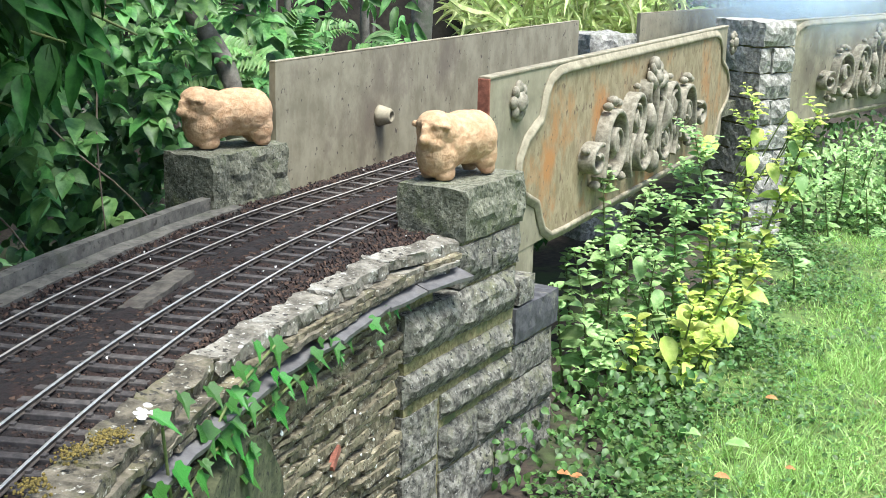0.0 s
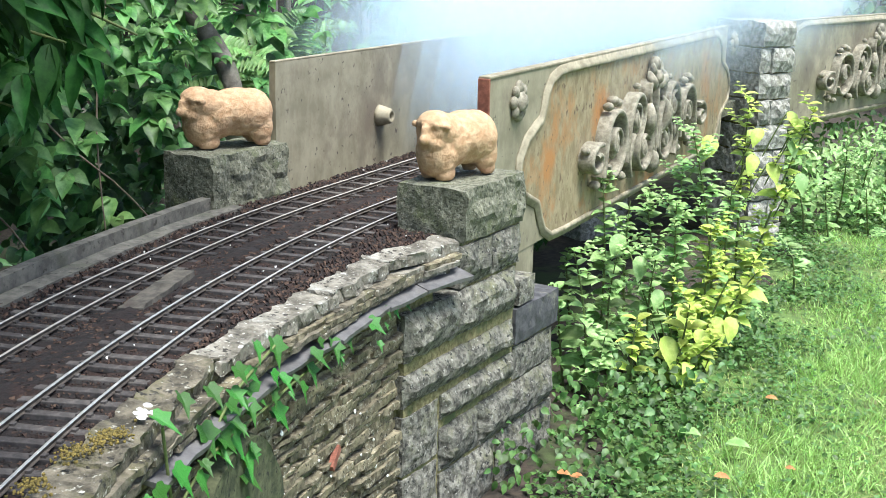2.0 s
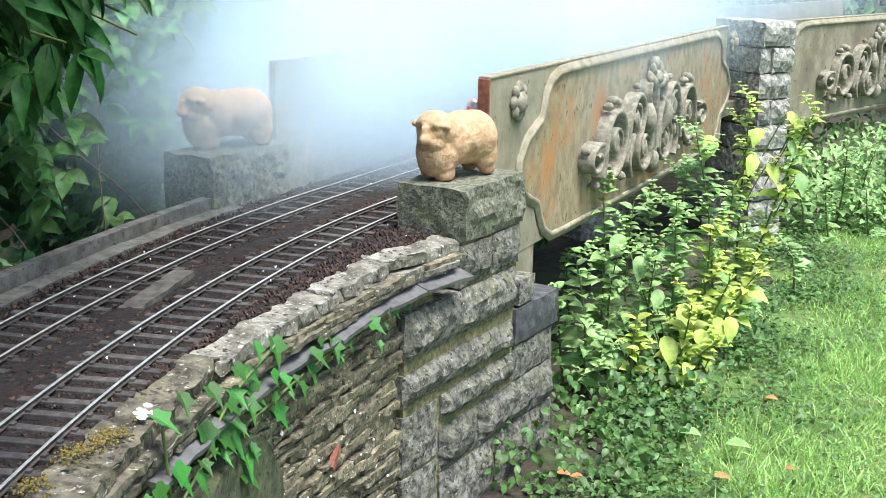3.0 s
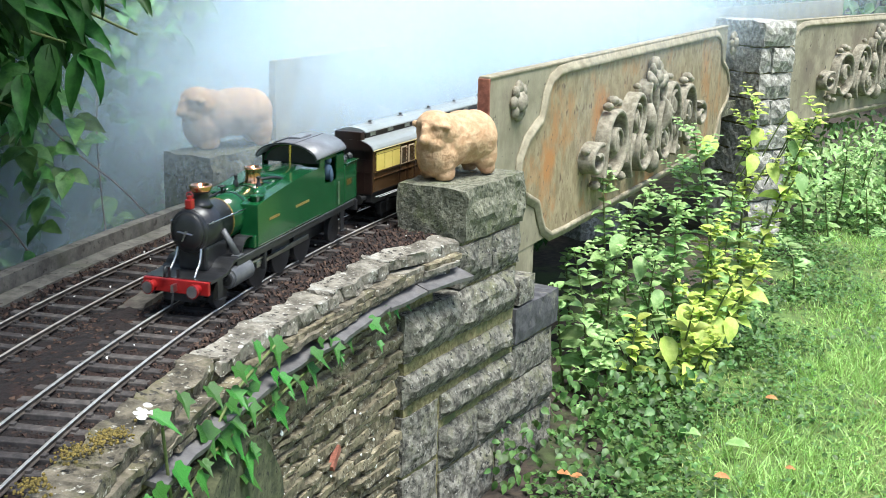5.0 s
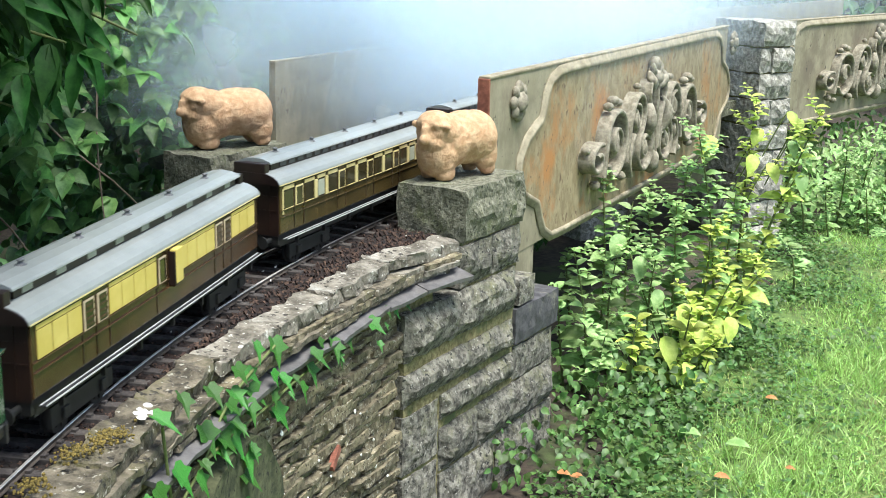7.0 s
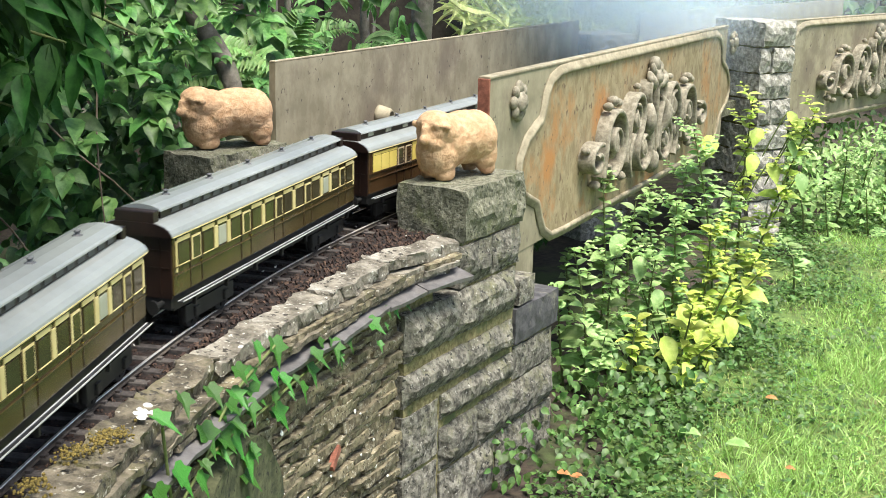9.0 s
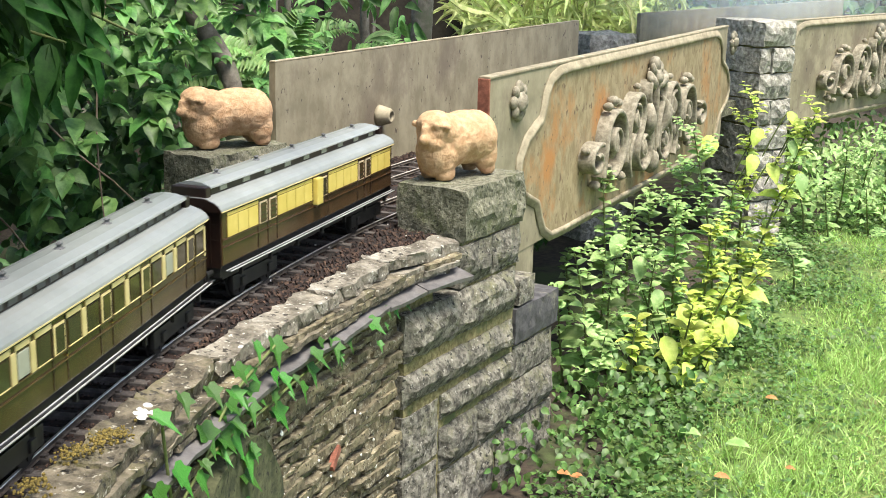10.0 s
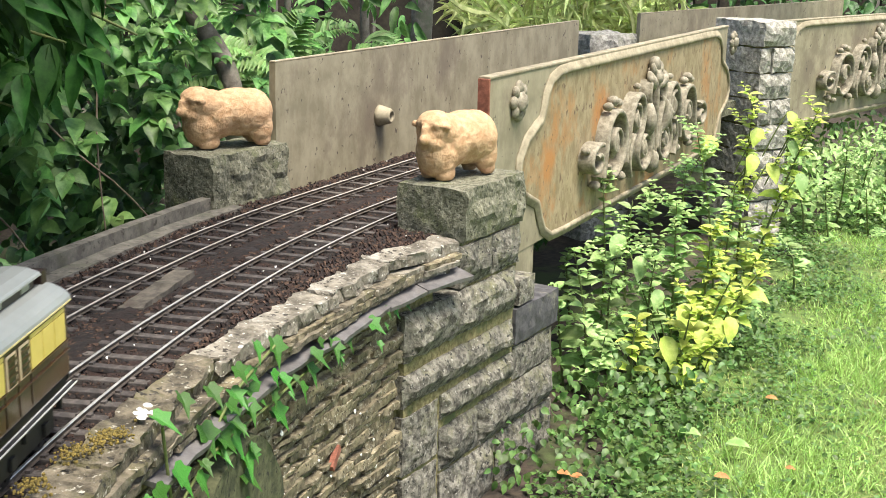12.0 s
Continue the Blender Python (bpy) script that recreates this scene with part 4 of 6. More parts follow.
        if kind == "van":
            # from the front end backwards: panels, paired louvres, panels, guard's window and lookout, and the same again
            u = 0.0206
            x = L - 0.006
            for step in "ppplLppppwdpppplLppp":
                a, b = x, x - u
                if step == "p":
                    face("cream_panel", a - 0.0007, b + 0.0007, 0.0656, 0.0852, M_CREAM, 0.0010, "cream painted panel")
                    face("cream_fascia", a - 0.0004, b + 0.0004, 0.0858, 0.0890, M_CREAM, 0.0010)
                elif step in "lL":
                    face("louvre_frame", a - 0.0022, b + 0.0022, 0.0640, 0.0868, M_PINKISH, 0.0012, "pale frame of the louvred window", 0.0008)
                    face("louvre_back", a - 0.0042, b + 0.0042, 0.0658, 0.0852, M_GLASS, 0.0014)
                    for j in range(4):
                        face("louvre", a - 0.0042, b + 0.0042, 0.0672 + j * 0.0047, 0.0690 + j * 0.0047, M_BROWN, 0.0020)
                    for q in (a, b):
                        face("door_line", q - 0.0004, q + 0.0004, 0.042, 0.0635, M_DARKEND, 0.0006, bevel=0)
                elif step == "w":
                    face("window_frame", a - 0.0040, b + 0.0024, 0.0640, 0.0862, M_PINKISH, 0.0012, "", 0.0008)
                    face("door_window", a - 0.0056, b + 0.0040, 0.0658, 0.0846, M_GLASS, 0.0016)
                    face("door_line", a - 0.0004, a + 0.0004, 0.042, 0.0635, M_DARKEND, 0.0006, bevel=0)
                else:
                    d = face("guard_lookout", a - 0.0052, b + 0.0012, 0.0600, 0.0888, M_CREAM, 0.0075, "projecting cream lookout box", 0.0014)
                    face("lookout_window", a - 0.0030, a - 0.0051, 0.0590, 0.0870, M_DARKEND, 0.0070, "dark forward edge of the lookout")
                    face("lookout_foot", a - 0.0052, b + 0.0012, 0.0570, 0.0599, M_BROWN, 0.0055, "", 0.0012)
                x = b
        else:
            # windows W, doors D, blind lights B and cream pillars i, the same from either end
            row = "WDWiBiWDWiWDWiWDWiBiWDW"
            size = {"W": 1.0, "D": 1.0, "B": 0.82, "i": 0.30}
            u = 2 * (L - 0.006) / sum(size[c] for c in row)
            x = -L + 0.006
            face("cream_edge", x - 0.0026, x + 0.0002, 0.0600, 0.0868, M_CREAM_PALE, 0.0013)
            face("cream_edge", -x - 0.0002, -x + 0.0026, 0.0600, 0.0868, M_CREAM_PALE, 0.0013)
            for c in row:
                a, b = x, x + u * size[c]
                if c == "W":
                    face("cream_panel", a + 0.0002, b - 0.0002, 0.0852, 0.0890, M_CREAM_PALE, 0.0012, "cream panel above the window")
                    face("pane", a + 0.0022, b - 0.0022, 0.0655, 0.0836, M_GLASS, 0.0010)
                    face("window_sill", a + 0.0018, b - 0.0018, 0.0648, 0.0656, M_CREAM_PALE, 0.0016)
                elif c == "D":
                    face("window_frame", a + 0.0030, b - 0.0030, 0.0640, 0.0858, M_CREAM_PALE, 0.0013, "", 0.0010)
                    face("pane", a + 0.0047, b - 0.0047, 0.0658, 0.0842, M_GLASS, 0.0016, "", 0.0006)
                    for q in (a + 0.0008, b - 0.0008):
                        face("door_line", q - 0.0004, q + 0.0004, 0.042, 0.089, M_DARKEND, 0.0006, bevel=0)
                    face("door_handle", a + 0.0026, a + 0.0040, 0.0600, 0.0614, M_BRASS, 0.0022)
                elif c == "B":
                    face("cream_panel", a, b, 0.0852, 0.0890, M_CREAM_PALE, 0.0012)
                    face("pane", a + 0.0020, b - 0.0020, 0.0662, 0.0830, M_BLIND, 0.0012, "frosted pane")
                else:
                    face("cream_pillar", a + 0.0002, b - 0.0002, 0.0640, 0.0850, M_CREAM_PALE, 0.0015)
                x = b
        part("footboard", box(-L + 0.004, L - 0.004, sgn * 0.0410 - 0.0035, sgn * 0.0410 + 0.0035, 0.0340, 0.0350), M_BOARD, t, "black footboard along the side")
        for y in (0.0394, 0.0444):
            part("footboard_edge", box(-L + 0.004, L - 0.004, sgn * y - 0.0004, sgn * y + 0.0004, 0.0347, 0.0356), M_GUTTER, t, "thin pale edge of the footboard")
        for k in range(7):
            x = -L + 0.03 + k * 0.0611
            part("footboard_bracket", box(x - 0.0012, x + 0.0012, sgn * 0.0405 - 0.002, sgn * 0.0405 + 0.002, 0.0255, 0.0339), M_UNDER, t)
    part("floor_frame", box(-L + 0.004, L - 0.004, -0.034, 0.034, 0.026, 0.0396), M_UNDER, t)
    for bx in (-0.142, 0.142):
        for sgn in (-1, 1):
            part("bogie_side", box(bx - 0.046, bx + 0.046, sgn * 0.031 - 0.0025, sgn * 0.031 + 0.0025, 0.009, 0.024, bevel=0.001), M_UNDER, t)
            for wx in (-0.028, 0.028):
                part("axle_box", box(bx + wx - 0.004, bx + wx + 0.004, sgn * 0.0345 - 0.002, sgn * 0.0345 + 0.002, 0.011, 0.020, bevel=0.001), M_UNDER, t)
        for wx in (-0.028, 0.028):
            w = part("wheelset", cyl((0, -0.027, 0), (0, 0.027, 0), 0.002, seg=10), M_UNDER, t)
            w.location = (bx + wx, 0, 0.0148)
            for sgn in (-1, 1):
                bm = bmesh.new()
                add_cyl(bm, (0, sgn * 0.0205, 0), (0, sgn * 0.0255, 0), 0.0146, seg=24)
                add_cyl(bm, (0, sgn * 0.0195, 0), (0, sgn * 0.0205, 0), 0.0165, seg=24)
                for k in range(4):
                    a = k * 0.785
                    add_box(bm, -0.011, 0.011, sgn * 0.026 - 0.0006, sgn * 0.026 + 0.0006, -0.0012, 0.0012, m=Matrix.Rotation(a, 4, "Y"))
                part("wheel", bm, M_UNDER, w)
    t.scale = (1, 0.87, 1)
    for w in t.children:
        if w.name.startswith("wheelset"):
            w.scale = (1, 1 / 0.87, 1)
    return t


def locomotive():
    """Forward is +x; origin on the rail tops under the middle."""
    t = thing("steam_locomotive", "green model tank locomotive with copper dome and red buffer beam", "locomotive")
    F, B = 0.172, -0.194
    # running plate, dropping in a curve to the low front platform
    top = [(-0.186, 0.0432), (0.118, 0.0432), (0.124, 0.0424), (0.129, 0.0400), (0.133, 0.0366), (0.139, 0.0346), (0.146, 0.0340), (F - 0.002, 0.0340)]
    part("running_plate", loft([[(x, -0.0375, z), (x, 0.0375, z), (x, 0.0375, z - 0.0026), (x, -0.0375, z - 0.0026)] for x, z in top]), M_BLACK, t)
    for sgn in (-1, 1):
        part("valance", box(-0.184, 0.118, sgn * 0.037 - 0.0008, sgn * 0.037 + 0.0008, 0.0355, 0.0405), M_BLACK, t)
        part("plate_edge", box(-0.185, 0.118, sgn * 0.0376 - 0.0003, sgn * 0.0376 + 0.0003, 0.0418, 0.0430), M_GREYPAINT, t)
    for x in (F, B):
        sg = 1 if x > 0 else -1
        zc = 0.0272 if sg > 0 else 0.033
        part("buffer_beam", box(x - 0.002, x + 0.002, -0.0365, 0.0365, zc - 0.0060, zc + 0.0064, bevel=0.0006), M_RED if sg > 0 else M_BLACK, t, "red painted buffer beam" if sg > 0 else "")
        for y in (-0.025, 0.025):
            b = part("buffer", add_cyl(cyl((x, y, zc), (x + sg * 0.011, y, zc), 0.0046, 0.0034), (x + sg * 0.011, y, zc), (x + sg * 0.013, y, zc), 0.0066), M_RED if sg > 0 else M_BLACK, t)
            part("buffer_face", cyl((x + sg * 0.0131, y, zc), (x + sg * 0.0138, y, zc), 0.0056), M_STEEL, b)
        part("coupling_hook", box(x + sg * 0.002 - 0.001, x + sg * 0.008 + 0.001, -0.0015, 0.0015, zc - 0.004, zc + 0.003), M_STEEL, t)
        tube("coupling_chain", [(x + sg * 0.007, 0, zc - 0.003), (x + sg * 0.009, 0.001, zc - 0.010), (x + sg * 0.009, -0.001, zc - 0.018)], 0.0012, M_BLACK, t)
    part("vacuum_pipe", tube_mesh([(F - 0.004, -0.010, 0.034), (F - 0.003, -0.010, 0.044), (F + 0.003, -0.010, 0.045), (F + 0.005, -0.010, 0.036)], 0.0016), M_BLACK, t, "black vacuum brake pipe", True)
    part("lamp_iron", box(F - 0.004, F - 0.003, -0.0015, 0.0015, 0.034, 0.042), M_BLACK, t)
    # boiler
    cz = 0.0722
    part("smokebox", add_cyl(cyl((0.094, 0, cz), (0.146, 0, cz), 0.0212, seg=48), (0.146, 0, cz), (0.1476, 0, cz), 0.0212, 0.0200, seg=48), M_SMOKEBOX, t, "dull black smokebox", True)
    part("smokebox_door", lathe_x([(0.0182, 0.1477), (0.0176, 0.1492), (0.0120, 0.1508), (0.0030, 0.1514)], cz, 36), M_BLACK, t, "", True)
    part("door_dart", add_cyl(add_cyl(cyl((0.151, 0, cz), (0.1545, 0, cz), 0.0016, seg=10), (0.1540, -0.0085, cz + 0.0010), (0.1540, 0.0085, cz - 0.0010), 0.0008, seg=8), (0.1530, 0, cz), (0.1530, -0.004, cz - 0.008), 0.0007, seg=8), M_STEEL, t, "bright door handles")
    for z in (-0.009, 0.009):
        part("door_hinge", box(0.1484, 0.1500, -0.0165, 0.006, cz + z - 0.0009, cz + z + 0.0009, bevel=0.0003), M_SMOKEBOX, t)
    part("saddle", box(0.100, 0.142, -0.0165, 0.0165, 0.034, 0.058, bevel=0.003), M_BLACK, t)
    part("boiler", add_cyl(cyl((0.03, 0, cz), (0.0935, 0, cz), 0.0225, 0.0208, seg=48), (-0.035, 0, cz + 0.001), (0.0299, 0, cz), 0.0240, 0.0225, seg=48), M_GREEN, t, "gloss green boiler", True)
    bm = loft([[(x, y * k, cz + dz * k) for y, dz in ((-0.0255, -0.012), (-0.0255, 0.012), (-0.0235, 0.0185), (-0.0185, 0.0228), (-0.010, 0.0248), (0, 0.0252), (0.010, 0.0248), (0.0185, 0.0228), (0.0235, 0.0185), (0.0255, 0.012), (0.0255, -0.012))] for x, k in ((-0.080, 1.05), (-0.018, 1.0), (-0.013, 0.93))])
    part("firebox", bm, M_GREEN, t, "", True)
    for x, r in ((0.0935, 0.0214), (0.064, 0.0220), (0.030, 0.0229), (-0.004, 0.0236)):
        part("boiler_band", cyl((x - 0.0009, 0, cz), (x + 0.0009, 0, cz), r, seg=48), M_GOLD if x > 0.09 else M_BLACK, t)
    bm = lathe([(0.0125, 0.0915), (0.0100, 0.0945), (0.0084, 0.0975), (0.0080, 0.1040), (0.0092, 0.1050), (0.0100, 0.1056)], 32)
    bmesh.ops.translate(bm, vec=(0.122, 0, 0), verts=bm.verts)
    ch = part("chimney", bm, M_BLACK, t, smooth=True)
    bm = lathe([(0.0098, 0.1057), (0.0106, 0.1066), (0.0110, 0.1086), (0.0116, 0.1104), (0.0114, 0.1116), (0.0096, 0.1120), (0.0074, 0.1112), (0.0066, 0.1060)], 32)
    bmesh.ops.translate(bm, vec=(0.122, 0, 0), verts=bm.verts)
    part("chimney_cap", bm, M_COPPER, ch, "copper chimney cap", True)
    bm = lathe([(0.0120, 0.0930), (0.0102, 0.0955), (0.0090, 0.0985), (0.0084, 0.1035), (0.0090, 0.1070), (0.0102, 0.1086), (0.0100, 0.1100), (0.0080, 0.1106), (0.0066, 0.1098), (0.0060, 0.1060)], 32)
    bmesh.ops.translate(bm, vec=(0.012, 0, 0), verts=bm.verts)
    part("safety_valve_cover", bm, M_COPPER, t, "polished copper safety valve bonnet", True)
    for sgn in (-1, 1):
        tube("top_feed_pipe", [(0.010, sgn * 0.008, 0.0975), (0.002, sgn * 0.015, 0.0985), (-0.012, sgn * 0.019, 0.0965), (-0.022, sgn * 0.0215, 0.0920)], 0.0016, M_BLACK, t)
        bm = add_ball(bmesh.new(), (0.030, sgn * 0.0185, 0.0885), (0.0130, 0.0068, 0.0065), 3)
        part("clack_cover", bm, M_GREEN, t, "rounded green cover beside the dome", True)
        part("clack_valve", lathe_at([(0.0030, 0.0), (0.0030, 0.006), (0.0018, 0.008), (0.0018, 0.012), (0.0028, 0.013), (0.0006, 0.015)], (0.026, sgn * 0.014, 0.0895)), M_BLACK, t, "", True)
    part("boiler_handwheel", lathe_at([(0.0012, 0.0), (0.0012, 0.007), (0.0046, 0.0074), (0.0046, 0.0086), (0.0010, 0.009)], (0.060, -0.012, 0.0900)), M_BLACK, t, "", True)
    tube("boiler_conduit", [(0.088, -0.014, 0.0905), (0.060, -0.017, 0.0915), (0.036, -0.018, 0.0910)], 0.0012, M_BLACK, t)
    part("whistle", add_cyl(cyl((-0.0705, 0.004, 0.097), (-0.0705, 0.004, 0.112), 0.0013, seg=10), (-0.0705, 0.004, 0.112), (-0.0705, 0.004, 0.121), 0.0020, seg=12), M_BRASS, t)
    for y in (-0.0228, 0.0228):
        tube("handrail", [(0.045, y * 1.03, 0.0805), (0.09, y * 0.98, 0.0805), (0.144, y * 0.96, 0.0805)], 0.0007, M_STEEL, t)
        for x in (0.07, 0.10, 0.138):
            part("rail_knob", add_ball(bmesh.new(), (x, y * 0.97, 0.0805), 0.0014, 1), M_STEEL, t)
    # red lamp by the chimney
    lamp = part("red_lamp", add_cyl(box(0.1395, 0.1465, -0.0042, 0.0034, 0.0928, 0.1020, bevel=0.0012), (0.143, -0.0004, 0.1020), (0.143, -0.0004, 0.1050), 0.0026, seg=14), M_RED, t, "red lamp on the smokebox top")
    tube("lamp_handle", [(0.143, -0.0040, 0.1040), (0.143, -0.0040, 0.1085), (0.143, 0.0032, 0.1085), (0.143, 0.0032, 0.1040)], 0.0006, M_RED, lamp)
    # side tanks
    for sgn in (-1, 1):
        pts = [(-0.080, 0.0434), (0.073, 0.0434), (0.073, 0.0850), (0.066, 0.0862), (0.030, 0.0905), (-0.01, 0.0942), (-0.045, 0.0958), (-0.080, 0.0962)]
        bm = loft([[(x, sgn * y, z) for x, z in pts] for y in (0.0165, 0.0372, 0.0378)])
        tk = part("side_tank", bm, M_GREEN, t, "gloss green side tank with small gold marks")
        part("tank_edge", box(-0.080, 0.0725, sgn * 0.0380 - 0.0003, sgn * 0.0380 + 0.0003, 0.0446, 0.0453), M_STEEL, tk)
        part("tank_filler", lathe_at([(0.0078, 0.0), (0.0078, 0.0052), (0.0086, 0.0056), (0.0086, 0.0068), (0.0010, 0.0074)], (0.058, sgn * 0.0285, 0.0855)), M_GREEN, tk, "", True)
        part("tank_step", box(0.0732, 0.0790, sgn * 0.020, sgn * 0.0366, 0.0434, 0.0560, bevel=0.001) if sgn > 0 else box(0.0732, 0.0790, sgn * 0.0366, sgn * 0.020, 0.0434, 0.0560, bevel=0.001), M_GREEN, tk)
        for k in range(5):
            part("letter_bar", box(0.024 + k * 0.0050, 0.0274 + k * 0.0050, sgn * 0.0380 - 0.0003, sgn * 0.0380 + 0.0003, 0.0650, 0.0676), M_GOLD, tk)
        for k in range(7):
            part("letter_bar", box(-0.050 + k * 0.0050, -0.0466 + k * 0.0050, sgn * 0.0380 - 0.0003, sgn * 0.0380 + 0.0003, 0.0650, 0.0676), M_GOLD, tk)
        bm = loft([[(0.086 + r * math.cos(a), sgn * y, 0.0430 + r * 0.9 * math.sin(a)) for r in (0.0165, 0.0150) for a in (np.linspace(0, math.pi, 12) if r > 0.016 else np.linspace(math.pi, 0, 12))] for y in (0.0200, 0.0345)])
        part("splasher", bm, M_BLACK, t)
        part("steam_pipe", cyl((0.116, sgn * 0.0205, 0.0690), (0.108, sgn * 0.0325, 0.0432), 0.0030, 0.0034, seg=16), M_GREYPAINT, t, "slanting grey steam pipe", True)
        part("pipe_flange", box(0.1025, 0.1135, sgn * 0.0325 - 0.0045, sgn * 0.0325 + 0.0045, 0.0433, 0.0448, bevel=0.0004), M_GREYPAINT, t)
        tube("frame_stay", [(0.146, sgn * 0.013, 0.0585), (0.150, sgn * 0.0145, 0.046), (0.160, sgn * 0.015, 0.0385), (0.163, sgn * 0.015, 0.034)], 0.0012, M_STEEL, t)
        part("cylinder", add_cyl(cyl((0.092, sgn * 0.0335, 0.0270), (0.130, sgn * 0.0335, 0.0262), 0.0098, seg=28), (0.130, sgn * 0.0335, 0.0262), (0.1328, sgn * 0.0335, 0.0262), 0.0080, seg=24), M_GREYPAINT, t, "dark grey steam cylinder")
        part("cylinder_cover", add_cyl(cyl((0.133, sgn * 0.0335, 0.0262), (0.1345, sgn * 0.0335, 0.0262), 0.0060, seg=20), (0.1345, sgn * 0.0335, 0.0262), (0.138, sgn * 0.0335, 0.0262), 0.0018, seg=10), M_BLACK, t)
        part("slide_bar", box(0.058, 0.092, sgn * 0.034 - 0.0012, sgn * 0.034 + 0.0012, 0.0290, 0.0312), M_STEEL, t)
        part("crosshead", box(0.066, 0.074, sgn * 0.034 - 0.0024, sgn * 0.034 + 0.0024, 0.0225, 0.0288, bevel=0.0006), M_STEEL, t)
        part("motion_bracket", box(0.054, 0.058, sgn * 0.0345 - 0.003, sgn * 0.0345 + 0.003, 0.018, 0.0405, bevel=0.0005), M_BLACK, t)
        for x in (-0.146, 0.152):
            zt = 0.040 if x < 0 else 0.0315
            part("step", add_box(box(x - 0.005, x + 0.005, sgn * 0.0365 - 0.0008, sgn * 0.0365 + 0.0008, 0.0135, zt), x - 0.0055, x + 0.0055, sgn * 0.0375 - 0.0035, sgn * 0.0375 + 0.0035, 0.0125, 0.0137), M_BLACK, t)
        # cab side with opening
        y0, y1 = sorted((sgn * 0.0368, sgn * 0.0378))
        for x0, x1, z0, z1 in ((-0.094, -0.0802, 0.0434, 0.1075), (-0.150, -0.128, 0.0434, 0.1020), (-0.128, -0.094, 0.0434, 0.0760), (-0.128, -0.094, 0.1020, 0.1075)):
            part("cab_side", box(x0, x1, y0, y1, z0, z1), M_GREEN, t)
        tube("cab_handrail", [(-0.1285, sgn * 0.0405, 0.047), (-0.1285, sgn * 0.0405, 0.073)], 0.0008, M_STEEL, t)
        part("number_plate", box(-0.172, -0.158, sgn * 0.0381 - 0.0004, sgn * 0.0381 + 0.0004, 0.063, 0.070), M_BRASS, t, "plain brass plate")
    # arched cab front: a solid black plate stands for the shadowed opening
    arch = [(0.0368 * math.sin(a), 0.0995 + 0.0215 * math.cos(a)) for a in np.linspace(-1.57, 1.57, 15)]
    part("cab_front", loft([[(x, y, z) for y, z in arch] for x in (-0.084, -0.082)]), M_BLACK, t, "black plate in the arched cab front for its shaded opening")
    part("cab_window_rim", tube_mesh([(-0.0815, 0.0345 * math.sin(a), 0.0995 + 0.0195 * math.cos(a)) for a in np.linspace(-1.5, 1.5, 15)], 0.0009), M_GREEN, t)
    part("cab_back", box(-0.152, -0.150, -0.0368, 0.0368, 0.0434, 0.104), M_GREEN, t)
    secs = []
    for x in (-0.153, -0.068):
        outer = [(x, 0.0398 * math.sin(a), 0.1055 + 0.0172 * (math.cos(a) - 0.0)) for a in np.linspace(-1.5, 1.5, 17)]
        secs.append(outer + [(x, y * 0.965, z - 0.0016) for _, y, z in outer[::-1]])
    part("cab_roof", loft(secs), M_CABROOF, t, "grey cab roof", True)
    part("roof_hatch", box(-0.128, -0.098, -0.012, 0.004, 0.1222, 0.1246, bevel=0.0006), M_CABROOF, t)
    for y in (-0.017, 0.009):
        tube("roof_rib", [(-0.150, y, 0.1218), (-0.071, y, 0.1218)], 0.0008, M_BLACK, t)
    part("roof_rim", tube_mesh([(-0.068, 0.0396 * math.sin(a), 0.1054 + 0.0170 * math.cos(a)) for a in np.linspace(-1.5, 1.5, 17)], 0.0008), M_BLACK, t)
    part("bunker", box(-0.190, -0.1522, -0.0378, 0.0378, 0.0434, 0.0860, bevel=0.0015), M_GREEN, t)
    part("bunker_rail", box(-0.193, -0.156, -0.0388, 0.0388, 0.0862, 0.0890, bevel=0.001), M_GREEN, t)
    part("bunker_edge", box(-0.1935, -0.156, -0.0391, 0.0391, 0.0882, 0.0888), M_STEEL, t)
    bm = bmesh.new()
    rng = random.Random(3)
    for k in range(60):
        add_ball(bm, (rng.uniform(-0.186, -0.158), rng.uniform(-0.033, 0.033), 0.0885 + rng.uniform(-0.001, 0.004)), rng.uniform(0.002, 0.005), 1)
    part("coal", bm, M_BLACK, t, "heap of small black coal")
    bm = add_ball(bmesh.new(), (-0.113, 0.033, 0.0985), 0.0046)
    add_ball(bm, (-0.113, 0.032, 0.0865), (0.006, 0.0065, 0.010))
    add_ball(bm, (-0.110, 0.0385, 0.0830), (0.003, 0.003, 0.008))
    part("figurine", bm, M_CLOTH, t, "small blue toy figure in the cab", True)
    part("frames", box(-0.180, 0.168, -0.016, 0.016, 0.012, 0.0320), M_BLACK, t)
    part("frames", box(-0.180, 0.118, -0.015, 0.015, 0.0321, 0.0400), M_BLACK, t)
